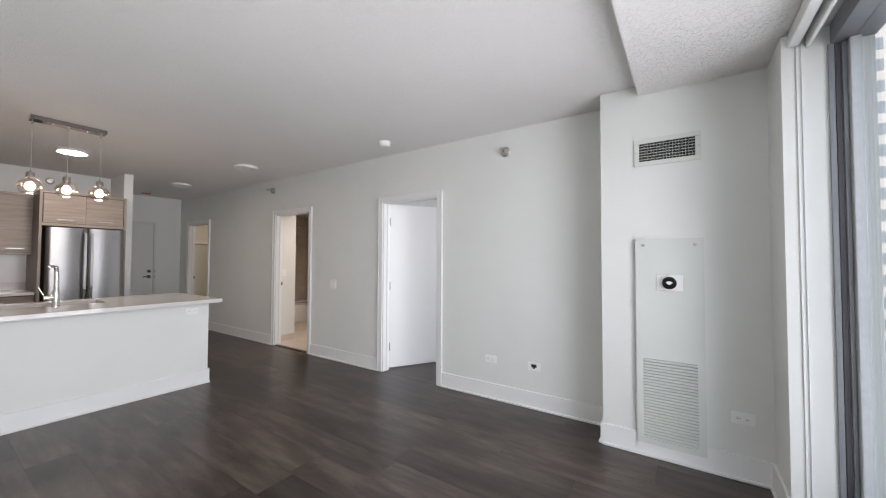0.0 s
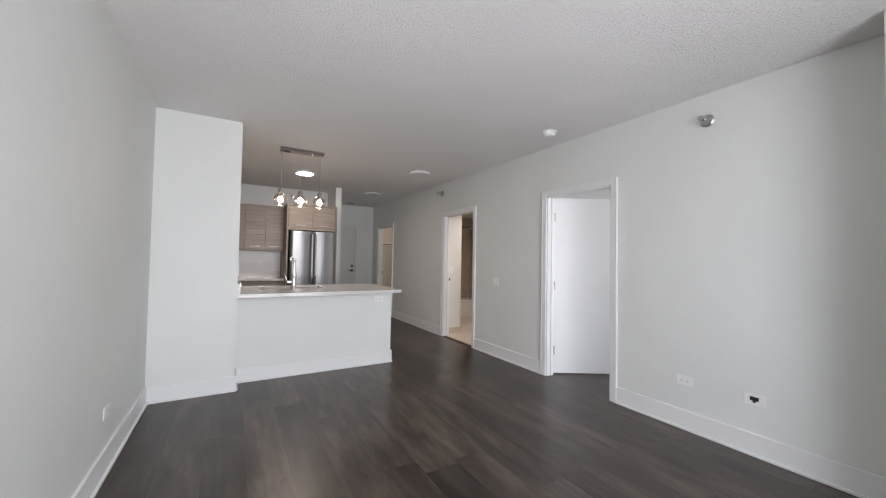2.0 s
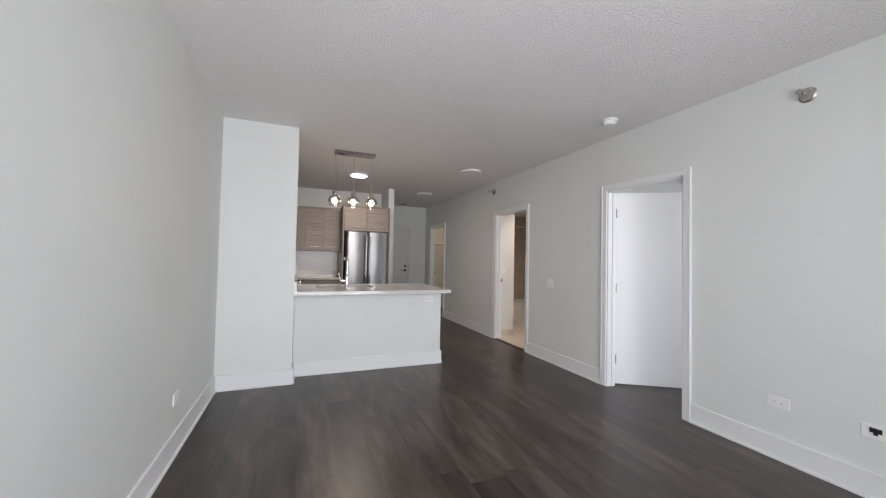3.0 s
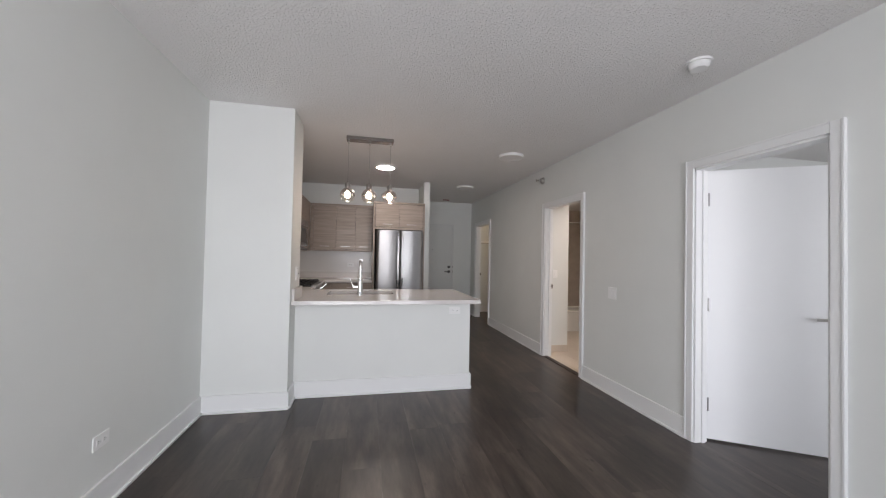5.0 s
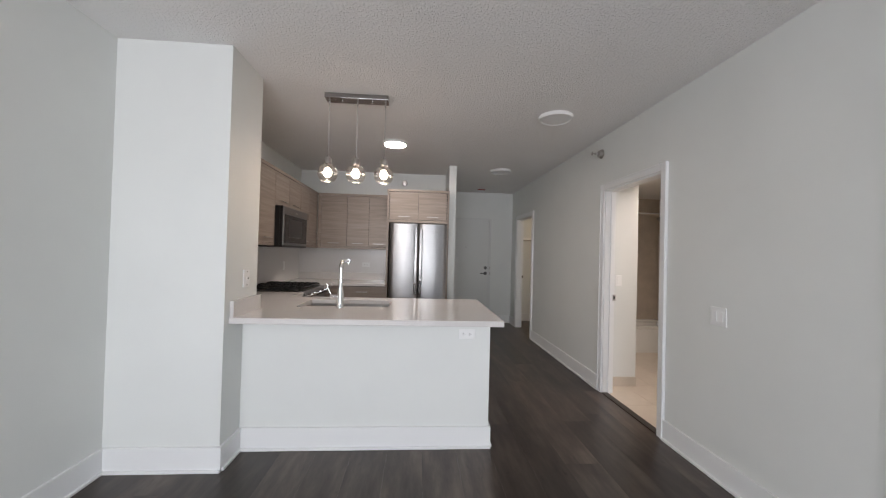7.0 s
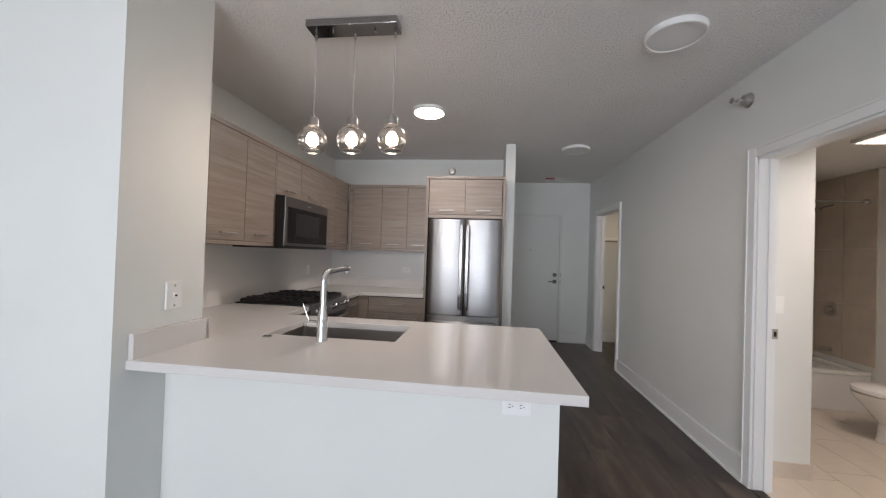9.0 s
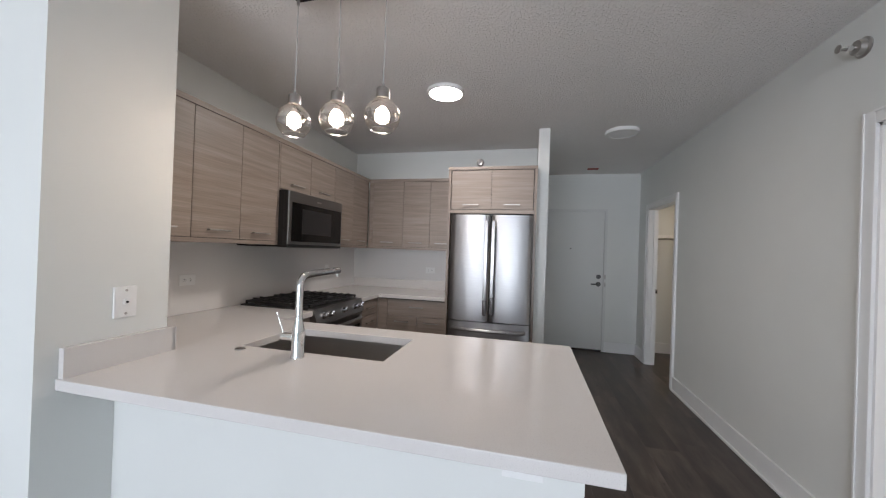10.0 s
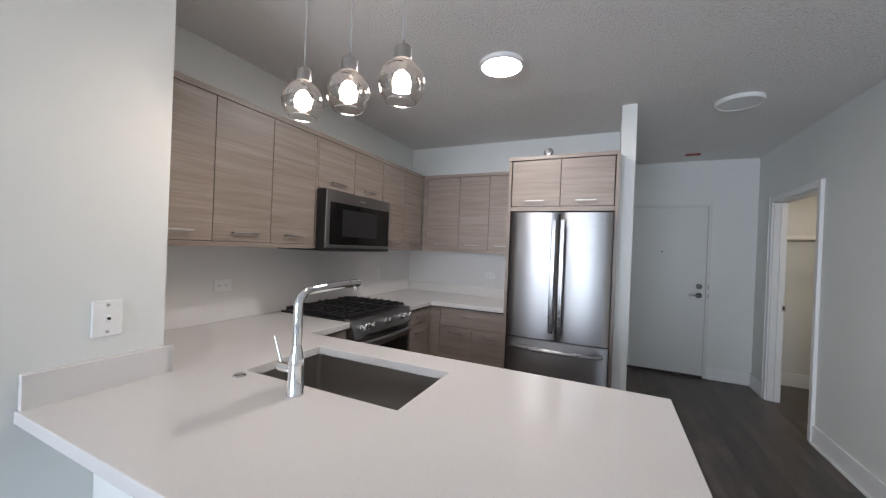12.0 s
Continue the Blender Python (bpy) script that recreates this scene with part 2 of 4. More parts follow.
M_CONCRETE = plain("pale_concrete", (0.66, 0.65, 0.64), 0.8, 0, 0.1, 2)
M_FARGLASS = plain("distant_window_glass", (0.30, 0.34, 0.38), 0.15)
M_ROAD = plain("city_ground", (0.16, 0.16, 0.16), 0.9, 0, 0.3, 0.05)
M_LOCK = plain("dark_lock_metal", (0.13, 0.13, 0.13), 0.28, 1.0)
M_SPLASH = painted("white_backsplash", (0.80, 0.785, 0.77), 0.22, 0.012, 30, 0.02)
M_CORD = plain("clear_cord", (0.45, 0.44, 0.43), 0.35)


# ---- mesh helpers ----
def box(bm, x0, x1, y0, y1, z0, z1, bevel=0.0):
    m = Matrix.LocRotScale(((x0 + x1) / 2, (y0 + y1) / 2, (z0 + z1) / 2), None, (abs(x1 - x0), abs(y1 - y0), abs(z1 - z0)))
    made = bmesh.ops.create_cube(bm, size=1, matrix=m)["verts"]
    if bevel:
        bmesh.ops.bevel(bm, geom=list({e for v in made for e in v.link_edges}), offset=bevel, segments=2, profile=0.5, affect="EDGES")
    return bm


def rod(bm, a, b, r0, r1=None, seg=20):
    a, b = Vector(a), Vector(b)
    r1 = r0 if r1 is None else r1
    m = Matrix.Translation((a + b) / 2) @ (b - a).to_track_quat("Z", "Y").to_matrix().to_4x4()
    bmesh.ops.create_cone(bm, cap_ends=True, segments=seg, radius1=r0, radius2=r1, depth=(b - a).length, matrix=m)
    return bm


def lathe(bm, profile, seg=32, m=None):
    """Turns (radius, height) pairs round the z axis."""
    rings = []
    for r, z in profile:
        rings.append([bm.verts.new((r * math.cos(2 * math.pi * k / seg), r * math.sin(2 * math.pi * k / seg), z)) for k in range(seg)])
    for a, b in zip(rings, rings[1:]):
        for k in range(seg):
            bm.faces.new((a[k], a[(k + 1) % seg], b[(k + 1) % seg], b[k]))
    if m is not None:
        bmesh.ops.transform(bm, matrix=m, verts=[v for ring in rings for v in ring])
    return bm


def tube(bm, points, radii, seg=16):
    """A swept pipe through the points."""
    pts = [Vector(p) for p in points]
    rings = []
    for k, p in enumerate(pts):
        d = (pts[min(k + 1, len(pts) - 1)] - pts[max(k - 1, 0)]).normalized()
        side = d.cross(Vector((0, 1, 0)))
        side = side.normalized() if side.length > 0.1 else d.cross(Vector((0, 0, 1))).normalized()
        up = side.cross(d)
        r = radii[k] if isinstance(radii, (list, tuple)) else radii
        rings.append([bm.verts.new(p + r * (math.cos(2 * math.pi * j / seg) * side + math.sin(2 * math.pi * j / seg) * up)) for j in range(seg)])
    for a, b in zip(rings, rings[1:]):
        for j in range(seg):
            bm.faces.new((a[j], a[(j + 1) % seg], b[(j + 1) % seg], b[j]))
    bm.faces.new(rings[0][::-1])
    bm.faces.new(rings[-1])
    return bm


def slab(bm, xs, ys, keep, z0, z1, bevel=0.0):
    """A slab of the grid cells that keep(i, j) accepts, with holes."""
    grid = {}

    def at(i, j):
        if (i, j) not in grid:
            grid[i, j] = bm.verts.new((xs[i], ys[j], z0))
        return grid[i, j]

    faces = [bm.faces.new((at(i, j), at(i + 1, j), at(i + 1, j + 1), at(i, j + 1))) for i in range(len(xs) - 1) for j in range(len(ys) - 1) if keep(i, j)]
    up = bmesh.ops.extrude_face_region(bm, geom=faces, use_keep_orig=True)["geom"]
    bmesh.ops.translate(bm, vec=(0, 0, z1 - z0), verts=[g for g in up if isinstance(g, bmesh.types.BMVert)])
    bmesh.ops.recalc_face_normals(bm, faces=bm.faces[:])
    if bevel:
        sharp = [e for e in bm.edges if len(e.link_faces) == 2 and e.calc_face_angle(0) > 1]
        bmesh.ops.bevel(bm, geom=sharp, offset=bevel, segments=2, profile=0.5, affect="EDGES")
    return bm


def finish(bm, name, mat, smooth=False):
    bmesh.ops.recalc_face_normals(bm, faces=bm.faces[:])
    me = bpy.data.meshes.new(name)
    bm.to_mesh(me)
    bm.free()
    me.materials.append(mat)
    if smooth:
        for p in me.polygons:
            p.use_smooth = True
        me.set_sharp_from_angle(angle=radians(35))
    return me


def part(name, bm, mat, parent, label="", smooth=False):
    ob = new(name, finish(bm, name, mat, smooth))
    ob.parent = parent
    return tagged(ob, label)


def thing(name, label, category, place=(0, 0, 0), group="", kind="", turn=0):
    ob = new(name)
    ob.empty_display_size = 0.1
    ob.matrix_basis = pose(*place, 0, 0, turn)
    return tagged(ob, label, category, group, kind)


def single(name, bm, mat, label, category, group="", kind="", smooth=False):
    return tagged(new(name, finish(bm, name, mat, smooth)), label, category, group, kind)


def setting(name, bm, mat, label, category):
    return single(name, bm, mat, label, category, kind="structure")


def B(*a, **k):
    return box(bmesh.new(), *a, **k)


# ---- structure ----
H = 2.612
YL, YR, XF, XB, XW = -0.185, 3.55, -9.14, -7.70, 0.27
T = 0.10
DOOR_H = 2.052
# openings of the north wall: bedroom, bath, closet
D1, D2, D3 = (-3.208, -2.384), (-5.512, -4.648), (-8.700, -7.806)

floor = setting("floor", B(XF - 0.4, 0.7, YL - 0.1, YR + 0.02, -0.10, -0.006), M_UNDER, "dark brown-grey wood plank floor", "floor")
bm = bmesh.new()
box(bm, XF - 0.15, 0.30, YL - 0.15, YR + T, H, H + 0.12)
setting("ceiling", bm, M_CEIL, "off-white ceiling with coarse sprayed texture", "ceiling")
bm = B(-0.425, 0.60, YL - 0.12, YR, 2.535, H - 0.002)
setting("ceiling_soffit", bm, M_CEIL, "dropped textured ceiling band along the window", "soffit")

bm = bmesh.new()
xs = [XF - 0.15, D3[0], D3[1], D2[0], D2[1], D1[0], D1[1], -0.66]
for a, b in ((0, 1), (2, 3), (4, 5), (6, 7)):
    box(bm, xs[a], xs[b], YR, YR + T, 0, H)
for d in (D1, D2, D3):
    box(bm, d[0], d[1], YR, YR + T, DOOR_H, H)
wall_north = setting("wall_north", bm, M_WALL, "smooth pale grey-white painted wall with three doorways", "wall")
wall_south = setting("wall_south", B(XF - 0.15, 0.60, YL - T, YL, 0, H), M_WALL, "smooth pale grey-white painted wall", "wall")
setting("wall_return", B(-0.68, 0.60, 3.25, YR + T, 0, H - 0.003), M_WALL, "pale grey-white wall of the air-handler closet", "wall")
setting("wall_window_pier", B(XW, 0.60, 2.88, 3.25, 0, 2.53), M_WALL, "short white wall beside the window", "wall")
setting("wall_pillar", B(-4.715, -4.283, YL, 0.49, 0, H), M_WALL, "pale grey-white boxed pillar at the kitchen", "wall")
setting("wall_kitchen", B(XB - T, XB, YL, 2.075, 0, H), M_WALL, "pale grey-white kitchen end wall", "wall")
setting("wall_partition", B(XF, -7.04, 2.075, 2.18, 0, H), M_WALL, "thin pale grey-white partition beside the fridge", "wall")
bm = bmesh.new()
ED = (2.20, 3.09)
box(bm, XF - T, XF, ED[1], YR, 0, H)
box(bm, XF - T, XF, 2.18, ED[0], 0, H)
box(bm, XF - T, XF, ED[0], ED[1], 2.06, H)
setting("wall_entry", bm, M_WALL, "pale grey entry wall", "wall")
# Added out of view, closing off the space behind the shut entry door.
setting("wall_behind_entry", B(XF - 0.5, XF - 0.4, 2.0, 3.7, 0, H), M_WALL, "plain unseen wall added behind the entry door", "wall")

# window wall: a sill kerb below, the sliding door above
setting("wall_window_kerb", B(0.42, 0.70, YL - T, 2.88, -0.1, 0.03), M_GREYMETAL, "grey metal sliding door sill", "sill")
win = thing("window_1", "grey aluminium sliding glass door with tall panes", "window", (0, 0, 0), kind="structure")
frame_bits = [(YL, YL + 0.07), (1.38, 1.47)]
for k, (a, b) in enumerate(frame_bits):
    part("window_frame", B(0.455, 0.545, a, b, 0.09, 2.43, bevel=0.006), M_GREYMETAL, win)
for x0, x1, y0, mat in ((0.440, 0.462, 2.868, M_GREYMETAL), (0.464, 0.486, 2.872, M_JAMB), (0.488, 0.506, 2.868, M_GREYMETAL)):
    part("window_frame", B(x0, x1, y0, 2.879, 0.031, 2.43, bevel=0.003), mat, win)
part("window_frame", B(0.452, 0.605, YL, 2.879, 2.43, 2.533), M_GREYMETAL, win)
part("window_frame", B(0.452, 0.605, YL, 2.879, 0.03, 0.09), M_GREYMETAL, win)
# narrow sash stiles inside the frame
for a, b, x0 in ((2.840, 2.876, 0.508), (1.47, 1.515, 0.52), (-0.13, -0.085, 0.48), (1.335, 1.38, 0.48)):
    part("sash", B(x0, x0 + 0.040, a, b, 0.09, 2.43, bevel=0.004), M_SASH, win)
for a, b, x0 in ((1.515, 2.840, 0.525), (-0.085, 1.335, 0.50)):
    p = part("pane", B(x0, x0 + 0.006, a, b, 0.09, 2.43), M_GLASS, win)
    p.visible_shadow = False
# shade housing over the window
sh = thing("roller_shade", "white roller shade housing above the window", "blind")
part("housing", B(0.295, 0.340, YL + 0.01, 2.876, 2.46, 2.532, bevel=0.004), M_TRIM, sh)
part("fascia", B(0.362, 0.380, YL + 0.01, 2.876, 2.44, 2.532, bevel=0.004), M_TRIM, sh)
part("side_channel", B(0.326, 0.330, 2.873, 2.879, 0.03, 2.46), M_TRIM, sh)
part("side_channel", B(0.345, 0.349, 2.873, 2.879, 0.03, 2.46), M_TRIM, sh)


def baseboard(name, x0, x1, y0, y1, shoe):
    """A tall baseboard with a quarter-round shoe on the given side (dx, dy)."""
    bm = bmesh.new()
    box(bm, x0, x1, y0, y1, 0.0, 0.150, 0.003)
    dx, dy = shoe
    s = 0.014
    q = [min(x0, x0 + dx * s) if dx < 0 else x0, max(x1, x1 + dx * s) if dx > 0 else x1, min(y0, y0 + dy * s) if dy < 0 else y0, max(y1, y1 + dy * s) if dy > 0 else y1]
    box(bm, q[0], q[1], q[2], q[3], 0.0, 0.018, 0.004)
    return setting(name, bm, M_TRIM, "tall white painted baseboard", "baseboard")


bt = 0.016
CAS = 0.058
baseboard("baseboard_north_1", D1[1] + CAS, -0.68, YR - bt, YR, (0, -1))
baseboard("baseboard_north_2", D2[1] + CAS, D1[0] - CAS, YR - bt, YR, (0, -1))
baseboard("baseboard_north_3", D3[1] + CAS, D2[0] - CAS, YR - bt, YR, (0, -1))
baseboard("baseboard_north_4", XF, D3[0] - CAS, YR - bt, YR, (0, -1))
baseboard("baseboard_return_side", -0.68 - bt, -0.68, 3.25 - bt, YR - bt, (-1, 0))
baseboard("baseboard_return", -0.68, XW - bt, 3.25 - bt, 3.25, (0, -1))
baseboard("baseboard_pier", XW - bt, XW, 2.882, 3.25, (-1, 0))
baseboard("baseboard_south", -4.283, 0.60, YL, YL + bt, (0, 1))
baseboard("baseboard_pillar", -4.283, -4.283 + bt, YL + bt, 0.49 + bt, (1, 0))
baseboard("baseboard_pillar_side", -4.52, -4.283, 0.49, 0.49 + bt, (0, 1))
baseboard("baseboard_peninsula", -4.52, -4.52 + bt, 0.49 + bt, 2.19 + bt, (1, 0))
baseboard("baseboard_peninsula_end", -5.42, -4.52, 2.19, 2.19 + bt, (0, 1))
baseboard("baseboard_entry", XF, XF + bt, ED[1] + 0.03, YR - bt, (1, 0))
baseboard("baseboard_partition", XF, -7.04, 2.18, 2.18 + bt, (0, 1))


def doorway(name, d, strike):
    """Jambs, stops and flat casings round an opening of the north wall."""
    t = thing(name, "white painted door casing and jamb", "door frame", kind="structure")
    x0, x1 = d
    j = 0.02
    part("jamb", B(x0, x0 + j, YR - 0.004, YR + T + 0.004, 0, DOOR_H), M_TRIM, t)
    part("jamb", B(x1 - j, x1, YR - 0.004, YR + T + 0.004, 0, DOOR_H), M_TRIM, t)
    part("head_jamb", B(x0, x1, YR - 0.004, YR + T + 0.004, DOOR_H - j, DOOR_H), M_TRIM, t)
    for a, b in ((x0 - CAS, x0 + 0.006), (x1 - 0.006, x1 + CAS)):
        part("casing", B(a, b, YR - 0.019, YR, 0, DOOR_H + CAS - 0.002, bevel=0.003), M_TRIM, t)
        c = a if a < x0 - 0.01 else b - 0.012
        part("casing_bead", B(c, c + 0.012, YR - 0.026, YR - 0.019, 0, DOOR_H + CAS - 0.002, bevel=0.002), M_TRIM, t)
    part("head_casing", B(x0 + 0.006, x1 - 0.006, YR - 0.019, YR, DOOR_H - 0.006, DOOR_H + CAS - 0.002, bevel=0.003), M_TRIM, t)
    part("head_bead", B(x0 + 0.006, x1 - 0.006, YR - 0.026, YR - 0.019, DOOR_H + CAS - 0.014, DOOR_H + CAS - 0.002, bevel=0.002), M_TRIM, t)
    part("door_stop", B(x0 + j, x0 + j + 0.011, YR + 0.05, YR + 0.075, 0, DOOR_H - j), M_TRIM, t)
    part("door_stop", B(x1 - j - 0.011, x1 - j, YR + 0.05, YR + 0.075, 0, DOOR_H - j), M_TRIM, t)
    if strike:
        p = part("strike_plate", B(x0 + j, x0 + j + 0.003, YR + 0.085, YR + 0.115, 0.93, 0.99), M_NICKEL, t)
        part("strike_hole", B(x0 + j + 0.003, x0 + j + 0.004, YR + 0.093, YR + 0.107, 0.945, 0.975), M_DARKSLOT, p)
    return t


doorway("door_frame_1", D1, False)
doorway("door_frame_2", D2, True)
doorway("door_frame_3", D3, True)
setting("bath_threshold", B(D2[0] + 0.02, D2[1] - 0.02, YR - 0.01, YR + 0.05, 0, 0.008), M_BRONZE, "dark metal threshold strip", "threshold")


# bedroom behind the first doorway
setting("bedroom_floor", B(-4.3, 0.5, YR + 0.02, 7.3, -0.10, -0.006), M_UNDER, "dark plank floor of the bedroom", "floor")
setting("bedroom_ceiling", B(-4.3, 0.5, YR + T, 7.3, H, H + 0.1), M_CEIL, "white bedroom ceiling", "ceiling")
setting("bedroom_wall_west", B(-4.40, -4.30, YR + T, 7.3, 0, H), M_WALL, "plain bedroom wall", "wall")
setting("bedroom_wall_north", B(-4.30, 0.5, 7.2, 7.3, 0, H), M_WALL, "plain bedroom wall", "wall")
bm = bmesh.new()
box(bm, 0.40, 0.50, YR + T, 4.4, 0, H)
box(bm, 0.40, 0.50, 6.4, 7.2, 0, H)
box(bm, 0.40, 0.50, 4.4, 6.4, 0, 0.6)
box(bm, 0.40, 0.50, 4.4, 6.4, 2.2, H)
setting("bedroom_wall_east", bm, M_WALL, "bedroom wall with a window opening", "wall")

# bathroom behind the second doorway
BX0, BX1, BY1 = -7.60, -4.42, 5.60
BH = 2.34
setting("bath_floor", B(BX0, BX1, YR + 0.05, BY1, -0.08, -0.004), M_GROUT, "cream tiled bathroom floor", "floor")
setting("bath_ceiling", B(BX0, BX1, YR + T, BY1, BH, BH + 0.1), M_SOFFIT, "low white bathroom ceiling", "ceiling")
setting("bath_wall_east", B(-4.42, -4.40, YR + T, BY1, 0, BH), M_WALL, "plain bathroom wall", "wall")
bath_wall_north = setting("bath_wall_north", B(BX0, BX1, BY1, BY1 + 0.1, 0, BH), M_WALL, "bathroom wall tiled above the tub", "wall")
setting("bath_wall_west", B(BX0 - 0.1, BX0, YR + T, BY1, 0, BH), M_TILE, "beige tiled bathroom wall", "wall")
setting("bath_wall_stub", B(-5.80, -5.68, YR + T, 4.01, 0, BH), M_WALL, "short white wall inside the bathroom door", "wall")
setting("bath_baseboard", B(-5.68, -5.668, YR + T, 4.01, 0, 0.10), M_FTILE, "cream tile baseboard", "baseboard")

# closet behind the third doorway
setting("closet_floor", B(-9.40, -7.705, YR + 0.02, 5.1, -0.10, -0.006), M_UNDER, "dark plank closet floor", "floor")
setting("closet_ceiling", B(-9.40, -7.705, YR + T, 5.1, H, H + 0.1), M_SOFFIT, "white closet ceiling", "ceiling")
setting("closet_wall_west", B(-9.56, -9.38, YR + T, 5.1, 0, H), M_WALL, "plain closet wall", "wall")
setting("closet_wall_north", B(-9.40, -7.705, 5.1, 5.2, 0, H), M_WALL, "plain closet wall", "wall")
setting("closet_wall_east", B(-7.80, -7.705, YR + T, 5.1, 0, H), M_WALL, "plain closet wall", "wall")
setting("closet_baseboard", B(-9.38, -9.364, YR + T, 5.1, 0, 0.15), M_TRIM, "white closet baseboard", "baseboard")

# ---- doors ----
bd = thing("bedroom_door", "white flush bedroom door standing half open", "door", (-3.236, YR + T + 0.022, 0), turn=58.5)
part("leaf", B(0.004, 0.818, -0.018, 0.018, 0.012, 2.042, bevel=0.002), M_DOOR, bd)
for z in (0.27, 1.02, 1.82):
    h = bmesh.new()
    rod(h, (0, -0.014, z - 0.05), (0, -0.014, z + 0.05), 0.008)
    box(h, -0.004, 0.03, -0.022, -0.018, z - 0.05, z + 0.05)
    part("hinge", h, M_DARKSTEEL, bd, "satin nickel hinge", True)
h = bmesh.new()
rod(h, (0.755, -0.018, 0.96), (0.755, -0.026, 0.96), 0.032)
rod(h, (0.755, -0.026, 0.96), (0.755, -0.065, 0.96), 0.011)
box(h, 0.64, 0.77, -0.072, -0.058, 0.95, 0.97, 0.005)
part("lever_handle", h, M_NICKEL, bd, "satin nickel lever handle", True)

ed = thing("entry_door", "pale grey flush entry door, closed", "door", (XF, 0, 0))
part("leaf", B(-0.05, -0.004, ED[0] + 0.004, ED[1] - 0.004, 0.012, 2.055, bevel=0.002), M_ENTRY, ed)
part("frame_head", B(-0.03, 0.012, ED[0] - 0.015, ED[1] + 0.035, 2.056, 2.092), M_ENTRY, ed)
part("frame_side", B(-0.03, 0.012, ED[1] - 0.002, ED[1] + 0.035, 0, 2.056), M_ENTRY, ed)
h = bmesh.new()
rod(h, (-0.004, 3.02, 0.985), (0.008, 3.02, 0.985), 0.034)
rod(h, (0.008, 3.02, 0.985), (0.05, 3.02, 0.985), 0.012)
box(h, 0.042, 0.058, 2.91, 3.035, 0.975, 0.995, 0.005)
part("lever_handle", h, M_LOCK, ed, "satin nickel lever handle", True)
h = bmesh.new()
rod(h, (-0.004, 3.02, 1.095), (0.016, 3.02, 1.095), 0.032)
rod(h, (0.016, 3.02, 1.095), (0.024, 3.02, 1.095), 0.016)
part("deadbolt", h, M_LOCK, ed, "round nickel deadbolt", True)
for z in (0.985, 1.095):
    part("strike_plate", B(0.012, 0.014, 3.10, 3.118, z - 0.03, z + 0.03), M_NICKEL, ed)
part("peephole", rod(bmesh.new(), (-0.004, 2.62, 1.50), (0.002, 2.62, 1.50), 0.008), M_BRONZE, ed)
part("door_sweep", B(-0.004, 0.03, ED[0] + 0.02, ED[1] - 0.01, 0.002, 0.022), M_BRONZE, ed, "dark threshold strip")


# ---- kitchen ----
def bar_handle(parent, c, along, out, length=0.15, mat=None):
    """A flat bow handle centred at c; along and out are axis vectors."""
    c, al, ou = Vector(c), Vector(along), Vector(out)
    h = bmesh.new()
    up = al.cross(ou)

    def bar(p, q, w):
        lo, hi = [min(a, b) for a, b in zip(p, q)], [max(a, b) for a, b in zip(p, q)]
        box(h, lo[0] - w.x, hi[0] + w.x, lo[1] - w.y, hi[1] + w.y, lo[2] - w.z, hi[2] + w.z, 0.0015)

    absv = lambda v: Vector((abs(v.x), abs(v.y), abs(v.z)))
    a, b = c - al * length / 2, c + al * length / 2
    bar(a + ou * 0.026, b + ou * 0.026, absv(up) * 0.0042 + absv(ou) * 0.004 + absv(al) * 0.001)
    for e, s in ((a, 1), (b, -1)):
        e = e + al * s * 0.008
        bar(e, e + ou * 0.024, absv(up) * 0.0042 + absv(al) * 0.004)
    return part("handle", h, mat or M_NICKEL, parent, "satin nickel bow handle")


def front_y(parent, name, x0, x1, z0, z1, y, handle_z=None, mat=None):
    """A door or drawer front that faces +y, its face at y."""
    g = 0.0018
    d = part(name, B(x0 + g, x1 - g, y - 0.019, y, z0 + g, z1 - g, bevel=0.0012), mat or M_LAM_X, parent)
    if handle_z is not None:
        bar_handle(d, ((x0 + x1) / 2, y, handle_z), (1, 0, 0), (0, 1, 0))
    return d


def front_x(parent, name, y0, y1, z0, z1, x, handle_z=None):
    g = 0.0018
    d = part(name, B(x - 0.019, x, y0 + g, y1 - g, z0 + g, z1 - g, bevel=0.0012), M_LAM_Y, parent)
    if handle_z is not None:
        bar_handle(d, (x, (y0 + y1) / 2, handle_z), (0, 1, 0), (1, 0, 0))
    return d


UY = 0.187
UZ0, UZ1 = 1.425, 2.168


def wall_cabinet_y(x0, x1, doors, z0=UZ0, group="wall cabinets"):
    c = thing("wall_cabinet", "taupe wood-grain wall cabinet with flat doors", "cabinet", group=group)
    part("body", B(x0, x1, YL, UY - 0.021, z0, UZ1), M_BODY, c)
    for a, b in doors:
        front_y(c, "cabinet_door", a, b, z0, UZ1, UY, z0 + 0.05)
    return c


wall_cabinet_y(-5.074, -4.72, [(-5.074, -4.72)])
wall_cabinet_y(-5.419, -5.074, [(-5.419, -5.074)])
wall_cabinet_y(-5.765, -5.419, [(-5.765, -5.419)])
wall_cabinet_y(-6.555, -5.785, [(-6.17, -5.785), (-6.555, -6.17)], 1.824)
wall_cabinet_y(-7.30, -6.575, [(-6.935, -6.575), (-7.295, -6.935)])
bm = bmesh.new()
box(bm, -7.33, -4.718, YL, UY + 0.004, UZ1 + 0.001, 2.200)
box(bm, -5.784, -5.766, YL, UY, 1.40, UZ1)
box(bm, -6.574, -6.556, YL, UY, 1.40, UZ1)
box(bm, -5.766, -4.718, YL, UY, 1.398, UZ0 - 0.001)
box(bm, -7.31, -6.574, YL, UY, 1.398, UZ0 - 0.001)
box(bm, -6.556, -5.784, YL, UY - 0.01, 1.814, 1.822)
